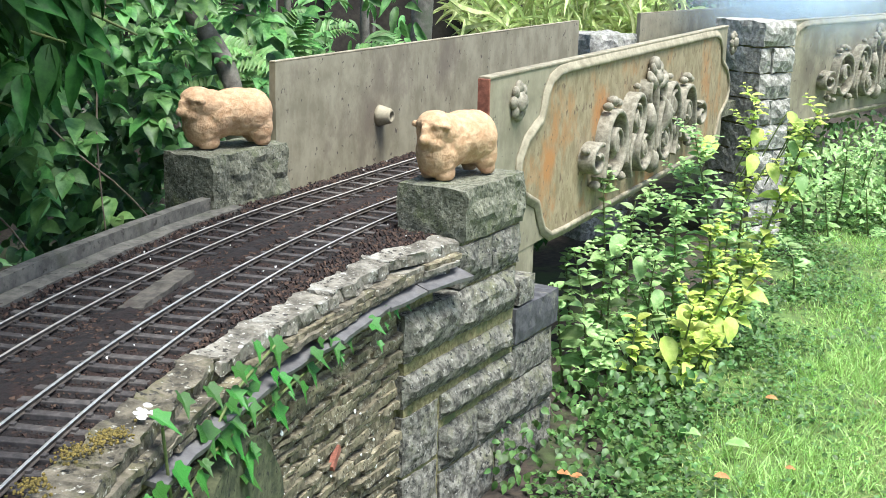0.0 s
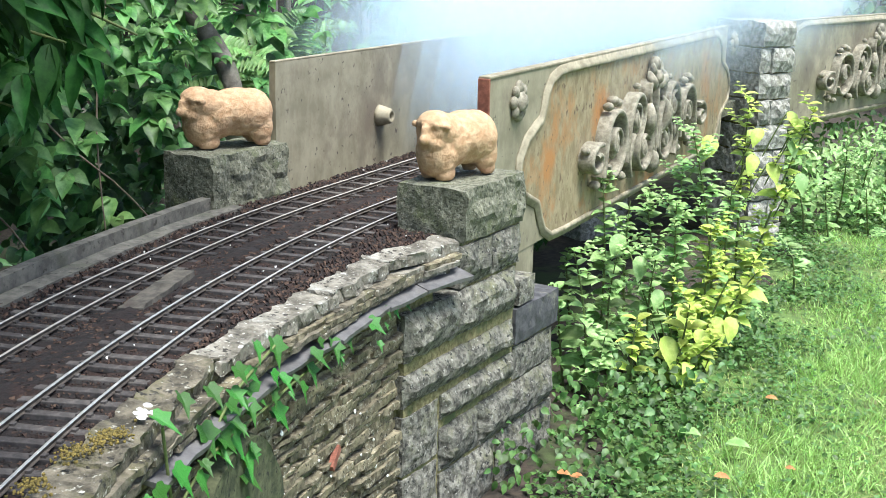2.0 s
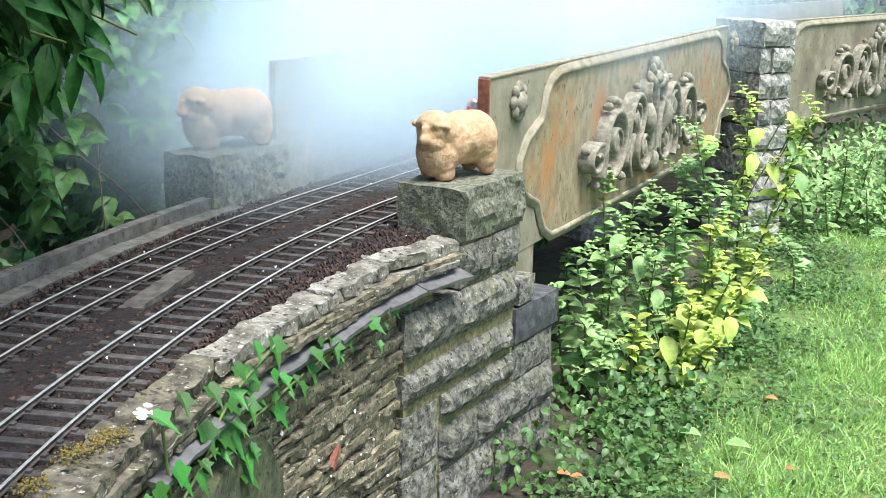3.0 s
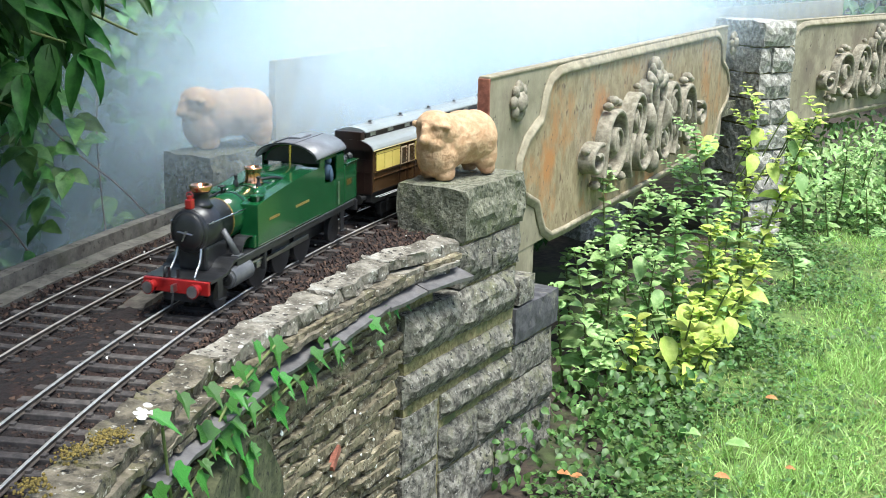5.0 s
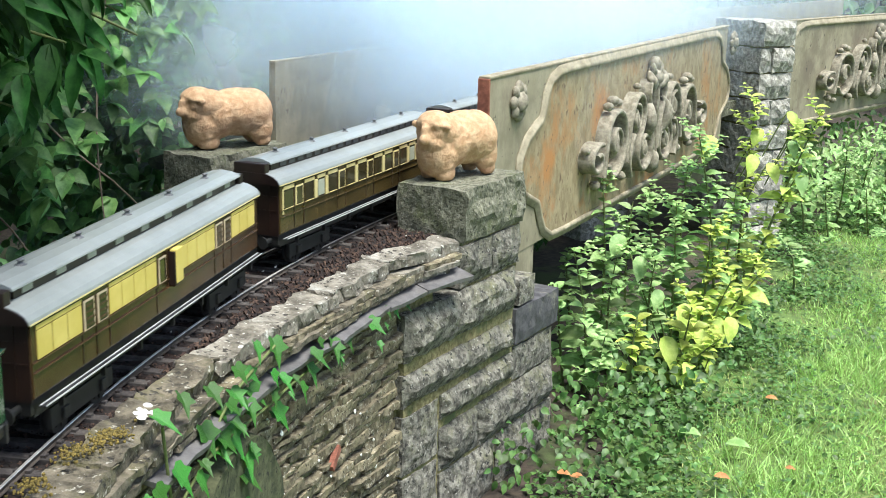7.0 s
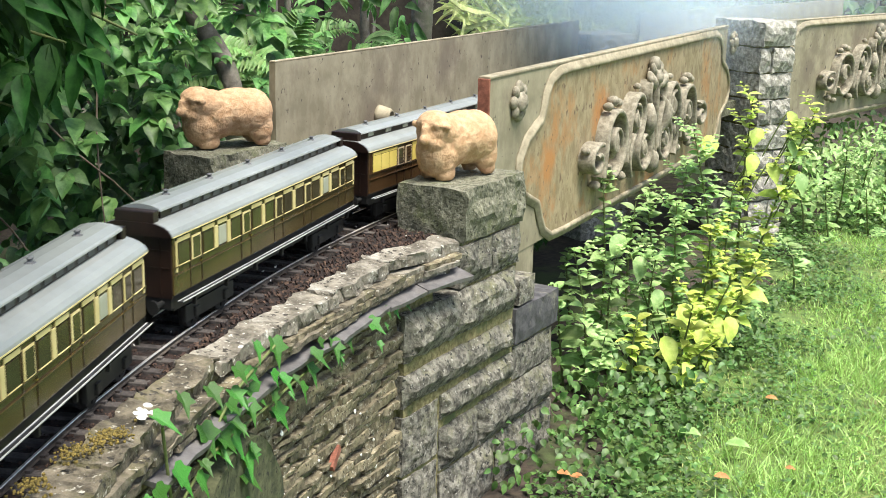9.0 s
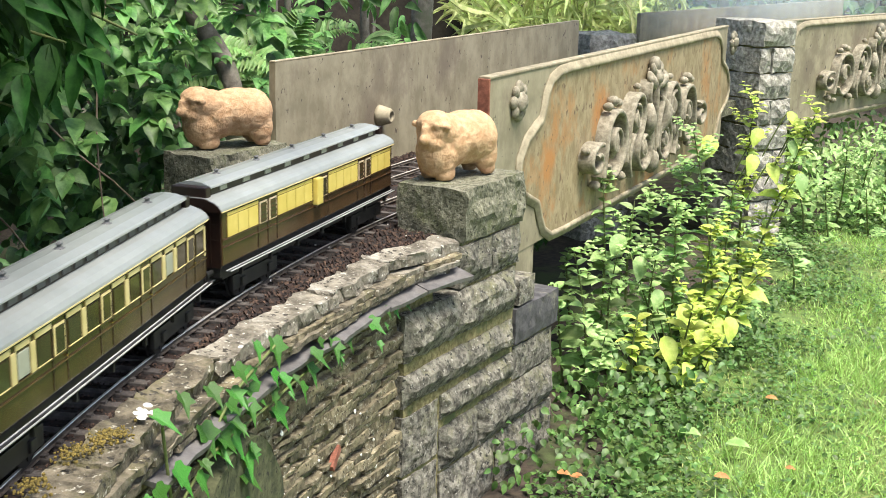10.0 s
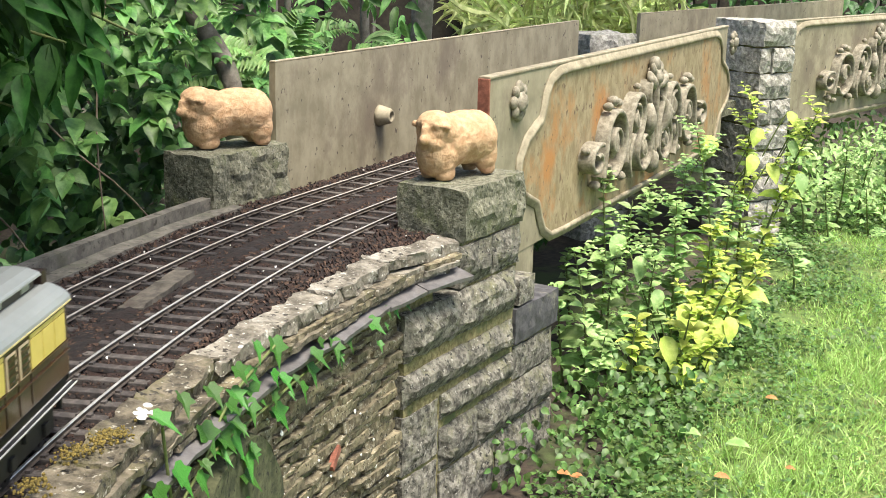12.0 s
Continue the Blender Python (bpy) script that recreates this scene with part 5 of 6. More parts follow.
    # wheels
    for x, r in ((0.058, 0.0225), (0.004, 0.0225), (-0.050, 0.0225), (0.138, 0.0140), (-0.138, 0.0155)):
        w = part("driving_wheelset" if r > 0.02 else "pony_wheelset", cyl((0, -0.026, 0), (0, 0.026, 0), 0.003, seg=10), M_BLACK, t)
        w.location = (x, 0, r)
        w["radius"] = r
        for sgn in (-1, 1):
            bm = lathe([(r * 0.82, -0.0025), (r, -0.0025), (r, 0.0025), (r * 0.82, 0.0025)], 30)
            bmesh.ops.transform(bm, matrix=Matrix.Translation((0, sgn * 0.0232, 0)) @ pose(0, 0, 0, 90), verts=bm.verts)
            add_cyl(bm, (0, sgn * 0.0212, 0), (0, sgn * 0.0260, 0), r * 0.28, seg=14)
            for k in range(5 if r > 0.02 else 4):
                add_box(bm, -r * 0.9, r * 0.9, sgn * 0.0232 - 0.001, sgn * 0.0232 + 0.001, -0.0012, 0.0012, m=Matrix.Rotation(k * math.pi / (5 if r > 0.02 else 4), 4, "Y"))
            part("wheel", bm, M_BLACK, w)
    for sgn in (-1, 1):
        rod = part("coupling_rod", box(-0.056, 0.064, sgn * 0.0295 - 0.0012, sgn * 0.0295 + 0.0012, -0.0026, 0.0026, bevel=0.0008), M_STEEL, t)
        rod.location = (0, 0, 0.0225)
        part("connecting_rod", box(0.0, 0.072, sgn * 0.0325 - 0.001, sgn * 0.0325 + 0.001, 0.0235, 0.0265), M_STEEL, t)
    t.scale = (1, 0.9, 1)
    for w in t.children:
        if "wheelset" in w.name:
            w.scale = (1, 1 / 0.9, 1)
    return t


LOCO = locomotive()
VAN = coach("van", "brown and cream clerestory luggage brake coach with louvred doors")
COMP = coach("compartment", "brown and cream clerestory compartment coach with many windows")
VAN2 = copy_thing(VAN, Matrix())
tagged(VAN2, "brown and cream clerestory luggage brake coach at the end")
COMP2 = copy_thing(COMP, Matrix())

# distance of the first coach's middle past the bend, by time
RUN = [(0.5 * k, -1.870 + 0.364 * 0.5 * k) for k in range(25)]


def run_at(t):
    return lerp_table(RUN, t) - 0.014


def ride(s, wheelbase):
    p, q = tp(s + wheelbase / 2), tp(s - wheelbase / 2)
    d = p - q
    return Matrix.Translation((p + q) / 2) @ pose(0, 0, 0, 0, 0, math.degrees(math.atan2(d.y, d.x)))


# ---- plants ----
RNG = np.random.default_rng(8)


def ab_array(a, b, z):
    return np.stack([ORIGIN.x + UA.x * a + NB.x * b, ORIGIN.y + UA.y * a + NB.y * b, z], 1)


def allowed(pos, b):
    """Keeps leaves off the tracks, the mossy block and the ornament on it."""
    return b > np.where(pos[:, 1] > 1.42, 0.50, 0.40)


def hedges():
    r = RNG
    # inner mass, its depth shade carried by the darker leaf colour
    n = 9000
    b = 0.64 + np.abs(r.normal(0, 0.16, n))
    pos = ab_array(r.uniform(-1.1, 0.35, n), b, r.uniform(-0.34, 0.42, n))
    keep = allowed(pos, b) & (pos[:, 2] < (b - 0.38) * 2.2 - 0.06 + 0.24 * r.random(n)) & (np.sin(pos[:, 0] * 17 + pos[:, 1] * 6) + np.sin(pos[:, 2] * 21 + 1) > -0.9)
    hedge_leaves("climbing_plants", M_HEDGE, pos[keep], r, 0.036, "dense climbing leaves behind the outer track, coloured dark for inner shade", "hedge", slim=0.75)
    # trailing vines with leaves in threes
    for name, m, count, size, label in (("trailing_vines", M_VINE, 105, 0.040, "mid-green climbing vines with leaves in threes over the hedge"), ("pale_climbers", M_HEDGE_PALE, 30, 0.034, "paler green three-part leaves trailing over the hedge")):
        pos, way, up, ln, wd = [], [], [], [], []
        for k in range(count):
            a, b0 = r.uniform(-0.70, 0.34), 0.47 + abs(r.normal(0, 0.09))
            z0 = min(0.38, (b0 - 0.36) * 2.0 + r.uniform(0.02, 0.22))
            drift, drop = r.uniform(-0.25, 0.25), r.uniform(0.16, 0.46)
            steps = int(drop / 0.026)
            for j in range(steps):
                f = j / steps
                aa, bb, zz = a + drift * f + 0.02 * math.sin(j * 0.9), b0 - 0.05 * math.sin(f * 2.4) + r.normal(0, 0.010), z0 - drop * f ** 1.2
                p = ab(aa, bb, zz)
                limit = 0.50 if p.y > 1.42 else 0.41
                if bb < limit or r.random() < 0.12:
                    continue
                yaw = r.normal(0, 0.7)
                out = Vector((0.35 * math.sin(yaw) + 0.25, -0.75, -0.45 + r.normal(0, 0.22)))
                sz = size * r.uniform(0.5, 1.3)
                face = Vector((r.normal(0.05, 0.28), -0.45 + r.normal(0, 0.22), 0.85))
                side = out.cross(face).normalized()
                for turn in (-0.95 + r.normal(0, 0.2), 0.0, 0.95 + r.normal(0, 0.2)):
                    if r.random() < 0.2:
                        continue
                    pos.append(tuple(p)), way.append(tuple(out.normalized() * math.cos(turn) + side * math.sin(turn))), up.append(tuple(face + Vector((r.normal(0, 0.12), r.normal(0, 0.12), 0)))), ln.append(sz * (1.0 if turn == 0 else 0.82)), wd.append(sz * r.uniform(0.52, 0.68))
        ob = new(name, leaf_mesh(name, m, np.array(pos), np.array(way), np.array(up), np.array(ln), np.array(wd)))
        tagged(ob, label, "hedge", kind="stuff")
    # bare stems crossing the hedge
    for pts in ([(-0.60, 1.50, 0.02), (-0.52, 1.46, -0.02), (-0.47, 1.42, -0.12), (-0.43, 1.40, -0.19)], [(-0.44, 1.62, 0.30), (-0.45, 1.56, 0.16), (-0.44, 1.52, 0.02), (-0.42, 1.50, -0.12)], [(-0.56, 1.52, 0.18), (-0.48, 1.50, 0.08), (-0.40, 1.52, 0.02), (-0.36, 1.56, -0.06)], [(-0.62, 1.44, -0.06), (-0.55, 1.41, -0.07), (-0.47, 1.40, -0.06)]):
        tagged(tube("vine_stem", pts, 0.0013, M_TWIG, None, [1.2, 1, 0.9, 0.6][:len(pts)]), "thin bare brown vine stem hanging in the hedge", "stem", group="bare vine stems")
    # dark mass further back, in the same shade-darkened leaf colour
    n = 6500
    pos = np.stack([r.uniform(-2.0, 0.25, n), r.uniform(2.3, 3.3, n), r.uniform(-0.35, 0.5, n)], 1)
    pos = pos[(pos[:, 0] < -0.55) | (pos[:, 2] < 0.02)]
    hedge_leaves("back_shrubs", M_HEDGE, pos, r, 0.055, "shrubs behind the bridge, coloured dark green for shade", "shrubs", slim=0.5)
    # feathery fronds
    pos, way, up, ln, wd = [], [], [], [], []
    for k in range(34):
        p0 = Vector((r.uniform(-0.66, -0.16), r.uniform(2.15, 2.6), r.uniform(0.02, 0.20)))
        d = Vector((r.normal(0, 0.6), r.normal(-0.3, 0.4), r.uniform(0.15, 0.9))).normalized()
        size = r.uniform(0.12, 0.24)
        side = d.cross(Vector((0, -0.6, 0.8))).normalized()
        for j in range(15):
            f = j / 14
            p = p0 + d * (size * f) - Vector((0, 0, size * 0.45 * f * f))
            for sg in (-1, 1):
                pos.append(tuple(p)), way.append(tuple(side * sg + d * 0.45)), up.append((r.normal(0, 0.15), -0.6, 0.8)), ln.append(size * 0.32 * (1.05 - f) + 0.006), wd.append(size * 0.075)
    ob = new("fern_fronds", leaf_mesh("fern_fronds", M_HEDGE_PALE, np.array(pos), np.array(way), np.array(up), np.array(ln), np.array(wd)))
    tagged(ob, "light green ferny fronds in front of the fence", "ferns", kind="stuff")
    n = 420
    pos = np.stack([r.uniform(-0.62, -0.06, n), r.uniform(2.25, 2.7, n), r.uniform(0.0, 0.34, n)], 1)
    hedge_leaves("slim_shrub", M_VINE, pos, r, 0.055, "slender-leaved shrub between the ferns", "shrub", slim=0.3)
    n = 3600
    pos = np.stack([r.uniform(0.03, 0.75, n), r.uniform(3.25, 4.2, n), r.uniform(-0.2, 0.36, n)], 1)
    pos[:, 1] += np.clip(pos[:, 0] - 0.35, 0, 1) * 1.4
    way = r.normal(0, 0.5, (n, 3)) + np.array((-0.2, -0.3, -0.2))
    up = r.normal(0, 0.35, (n, 3)) + np.array((0, -0.5, 0.8))
    ln = r.uniform(0.06, 0.15, n)
    ob = new("bamboo_clump", leaf_mesh("bamboo_clump", M_BAMBOO, pos, way, up, ln, ln * 0.13))
    tagged(ob, "yellow-green bamboo leaves behind the parapet", "bamboo", kind="stuff")
    n = 5000
    pos = np.stack([r.uniform(0.4, 4.5, n), r.uniform(5.2, 7.0, n), r.uniform(-0.35, 0.6, n)], 1)
    hedge_leaves("far_shrubs", M_HEDGE, pos, r, 0.08, "dark shrubs beyond the far span", "shrubs", slim=0.5)
    # greenery beneath and beyond the second span
    n = 3000
    pos = np.stack([r.uniform(0.78, 1.5, n), r.uniform(2.95, 3.6, n), r.uniform(-0.36, -0.14, n)], 1)
    pos[:, 1] += (pos[:, 0] - 0.8) * 0.25
    hedge_leaves("low_weeds", M_BALM, pos, r, 0.024, "leafy green weeds below the second bridge panel", "weeds", slim=0.6)


hedges()


def fence():
    f = thing("garden_fence", "dark weathered board fence behind the shrubs", "fence", kind="structure")
    me = mesh_of(box(-0.072, 0.072, -0.008, 0.008, GZ - 0.02, 0.9, bevel=0.002), "board", M_FENCE)
    for k in range(44):
        ob = new("board", me)
        ob.parent = f
        ob.matrix_basis = pose(-2.4 + k * 0.15, 3.75 + (1.1 if k > 16 else 0) + 0.05 * (k % 2) + max(0, k - 16) * 0.12, 0, 0, 0, 35 if k > 16 else 0)


fence()


def trunk(name, points, radius, label, taper=None):
    ob = tube(name, points, radius, M_BARK, None, taper, res=5)
    tagged(ob, label, "tree trunk")


trunk("tree_trunk", [(-0.09, 3.05, GZ), (-0.07, 3.04, 0.0), (-0.058, 3.03, 0.3), (-0.07, 3.05, 0.8)], 0.028, "bare grey-brown tree trunk behind the parapet")
trunk("tree_trunk", [(-0.36, 1.86, GZ), (-0.33, 1.85, 0.0), (-0.315, 1.84, 0.13), (-0.40, 1.88, 0.24), (-0.62, 1.95, 0.5)], 0.016, "slim leaning grey stem behind the mossy block")
trunk("pale_stem", [(-0.18, 2.7, GZ), (-0.175, 2.7, 0.1), (-0.19, 2.68, 0.5)], 0.010, "thin pale stem among the ferns")
trunk("brown_stake", [(-0.34, 2.6, GZ), (-0.335, 2.6, 0.5)], 0.007, "thin reddish brown cane in front of the fence")


def branch():
    r = RNG
    t = thing("overhanging_branch", "leafy dark green branch hanging over the hedge", "branch")
    hanging = [((-0.75, 1.25, 0.42), (-0.33, 1.24, 0.26)), ((-0.72, 1.32, 0.34), (-0.40, 1.25, 0.20)), ((-0.70, 1.38, 0.46), (-0.27, 1.36, 0.31)), ((-0.75, 1.20, 0.30), (-0.36, 1.16, 0.235)), ((-0.8, 1.22, 0.25), (-0.42, 1.18, 0.17)), ((-0.7, 1.3, 0.36), (-0.32, 1.27, 0.235))]
    # the bough they hang from, carried on unseen above the line to shade it
    above = [((-1.1, 0.75 + 0.11 * k, 0.66), (-0.14 - 0.06 * (k % 3), 0.46 + 0.13 * k, 0.50 + 0.04 * (k % 2))) for k in range(8)]
    for p, q in hanging + above:
        high = q[2] > 0.4
        p, q = Vector(p), Vector(q)
        tube("twig", [p, (p + q) / 2 + Vector((0, 0, 0.025)), q], 0.003, M_TWIG if high else M_STEM, t, [1.5, 1, 0.4])
        pos, way, up, ln, wd = [], [], [], [], []
        for k in range(18 if not high else 36):
            # a whorl of slim leaves
            c = p + (q - p) * r.uniform(0.1, 1.02) + Vector(r.normal(0, 0.022 if not high else 0.05, 3)) + Vector((0, 0, 0.02))
            for j in range(5):
                w = Vector((0.30 + r.normal(0, 0.5), -0.25 + r.normal(0, 0.45), -0.75 + r.normal(0, 0.35)))
                size = r.uniform(0.034, 0.064) * (1.7 if high else 1.0)
                pos.append(tuple(c)), way.append(tuple(w)), up.append((0.1 + r.normal(0, 0.3), -0.6 + r.normal(0, 0.3), 0.6)), ln.append(size), wd.append(size * r.uniform(0.32, 0.44))
        ob = new("leaves", leaf_mesh("leaves", M_BRANCH_LEAF, np.array(pos), np.array(way), np.array(up), np.array(ln), np.array(wd)))
        ob.parent = t
        tagged(ob, kind="stuff")
    tube("bough", [(-1.3, 1.5, 0.75), (-1.0, 1.3, 0.62), (-0.75, 1.25, 0.42)], 0.008, M_TWIG, t, [1.4, 1.0, 0.5])


branch()

# feet and tops of the tall herb stems: x, y, top x, top z
STEMS = [(0.2, 1.85, 0.18, -0.18), (0.23, 1.83, 0.2, -0.12), (0.27, 1.99, 0.26, -0.03), (0.28, 1.94, 0.28, -0.15), (0.24, 2.11, 0.22, -0.2), (0.32, 1.99, 0.32, -0.08), (0.35, 1.94, 0.34, -0.15), (0.39, 1.97, 0.38, -0.07),
         (0.41, 2.0, 0.4, -0.01), (0.43, 1.97, 0.44, -0.11), (0.47, 2.0, 0.41, 0.04), (0.49, 2.07, 0.49, -0.06), (0.51, 2.07, 0.62, 0.08), (0.53, 2.1, 0.52, 0.09), (0.45, 1.95, 0.53, -0.18), (0.41, 1.89, 0.47, -0.17),
         (0.37, 1.86, 0.39, -0.2), (0.31, 1.83, 0.31, -0.23), (0.24, 1.75, 0.25, -0.24), (0.54, 2.13, 0.54, -0.17), (0.6, 2.28, 0.56, -0.16), (0.38, 2.12, 0.35, -0.08), (0.47, 2.13, 0.49, -0.17), (0.38, 1.83, 0.44, -0.26)]
MORE = [(0.73, 2.44, 0.71, -0.25), (0.96, 3.1, 0.93, -0.17), (1.0, 3.04, 0.99, -0.11), (1.08, 3.11, 1.09, -0.15), (1.15, 3.11, 1.13, -0.12), (1.07, 2.98, 1.04, -0.23), (0.95, 2.91, 0.92, -0.21), (0.9, 2.96, 0.87, -0.23), (1.16, 2.99, 1.12, -0.16)]
SWAYING = []


def herb(k, x, y, tx, tz, big):
    r = np.random.default_rng(100 + k)
    yellow = big and (k in (9, 12, 14, 15, 16, 17, 23) or r.random() < 0.12)
    t = thing("herb_plant", "tall balm stem with yellowing leaves in front of the bridge" if yellow else "tall green balm stem with paired leaves by the bridge", "herb", pose(x, y, GZ), group="herbs along the bridge")
    top = Vector((tx - x, r.uniform(-0.06, 0.02), tz - GZ))
    mid = Vector((top.x * 0.25 + r.uniform(-0.02, 0.02), top.y * 0.3, top.z * 0.55))
    pts = [Vector((0, 0, -0.01)), mid, top]
    curve = lambda f: pts[0] * (1 - f) ** 2 + pts[1] * (2 * f * (1 - f)) + pts[2] * f * f
    tube("stem", [curve(k2 / 5) for k2 in range(6)], 0.0022, M_STEM, t, [1.2, 1.1, 1.0, 0.8, 0.6, 0.35])
    length = top.length
    pos, way, up, ln, wd = [], [], [], [], []
    f = 0.14
    a = r.uniform(0, 3)
    while f < 1.0:
        p = curve(f)
        size = 0.051 * (1 - f * 0.60) * r.uniform(0.7, 1.25)
        for half in (0, math.pi):
            w = Vector((math.cos(a + half), math.sin(a + half), 0.25 - 0.5 * (1 - f) + r.uniform(-0.2, 0.3)))
            pos.append(p), way.append(w), up.append(Vector((r.uniform(-0.3, 0.3), r.uniform(-0.7, 0), 1))), ln.append(size), wd.append(size * r.uniform(0.55, 0.75))
        if f > 0.20 and r.random() < 0.62:
            # side shoot of small leaves
            d = Vector((math.cos(a + 0.8), math.sin(a + 0.8), 0.9)).normalized()
            for j in range(5):
                q = p + d * (0.009 * (j + 1))
                for half in (0, math.pi):
                    w = Vector((math.cos(a + j * 1.57 + half), math.sin(a + j * 1.57 + half), 0.2))
                    sz = 0.021 * (1 - 0.13 * j) * r.uniform(0.8, 1.25)
                    pos.append(q), way.append(w), up.append(Vector((0, -0.3, 1))), ln.append(sz), wd.append(sz * 0.6)
        a += 1.57 + r.uniform(-0.3, 0.3)
        f += (0.027 - 0.012 * f) / length
    arr = [np.array([tuple(v) for v in q]) for q in (pos, way, up)]
    ob = new("leaves", leaf_mesh("leaves", M_BALM_YELLOW if yellow else M_BALM, *arr, np.array(ln), np.array(wd)))
    ob.parent = t
    tagged(ob, kind="stuff")
    SWAYING.append((t, x, y, k))


for k, row in enumerate(STEMS + MORE):
    herb(k, *row, k < len(STEMS))


def big_leaves():
    r = np.random.default_rng(61)
    t = thing("broad_leaf_weed", "weed with a few broad pale leaves among the herbs", "weed", pose(0.42, 1.93, GZ))
    for x, y, z, s, m in ((-0.10, -0.02, 0.21, 0.055, M_BALM), (0.02, -0.05, 0.12, 0.062, M_BALM_YELLOW), (0.045, -0.05, 0.12, 0.055, M_BALM_YELLOW), (-0.01, -0.06, 0.10, 0.06, M_BALM_YELLOW), (0.10, 0.10, 0.36, 0.05, M_BALM_YELLOW), (0.16, 0.10, 0.385, 0.04, M_BALM), (0.18, 0.10, 0.33, 0.05, M_BALM), (-0.07, -0.04, 0.16, 0.045, M_BALM), (0.026, 0.09, 0.392, 0.062, M_BALM_YELLOW), (0.112, 0.12, 0.402, 0.046, M_BALM_YELLOW), (0.160, 0.13, 0.430, 0.042, M_BALM_YELLOW), (0.129, 0.11, 0.345, 0.050, M_BALM_YELLOW), (0.182, 0.13, 0.418, 0.036, M_BALM_YELLOW), (-0.025, -0.03, 0.135, 0.072, M_BALM_YELLOW), (-0.134, -0.03, 0.248, 0.055, M_BALM), (-0.065, -0.09, 0.098, 0.066, M_BALM_YELLOW)):
        ob = new("leaf", leaf_mesh("leaf", m, np.array([(x, y, z)]), np.array([(r.uniform(-0.4, 0.4), -0.5, -0.75)]), np.array([(r.uniform(-0.2, 0.2), -0.8, 0.6)]), np.array([s * 0.82]), np.array([s * 0.55])))
        ob.parent = t
        foot = (x - 0.035, y + 0.01, z - 0.08) if z > 0.3 else (x * 0.3, y * 0.3, 0)
        tube("stalk", [foot, (foot[0] * 0.4 + x * 0.6, foot[1] * 0.4 + y * 0.6, foot[2] * 0.3 + z * 0.7), (x, y, z)], 0.0012, M_STEM, t)


big_leaves()


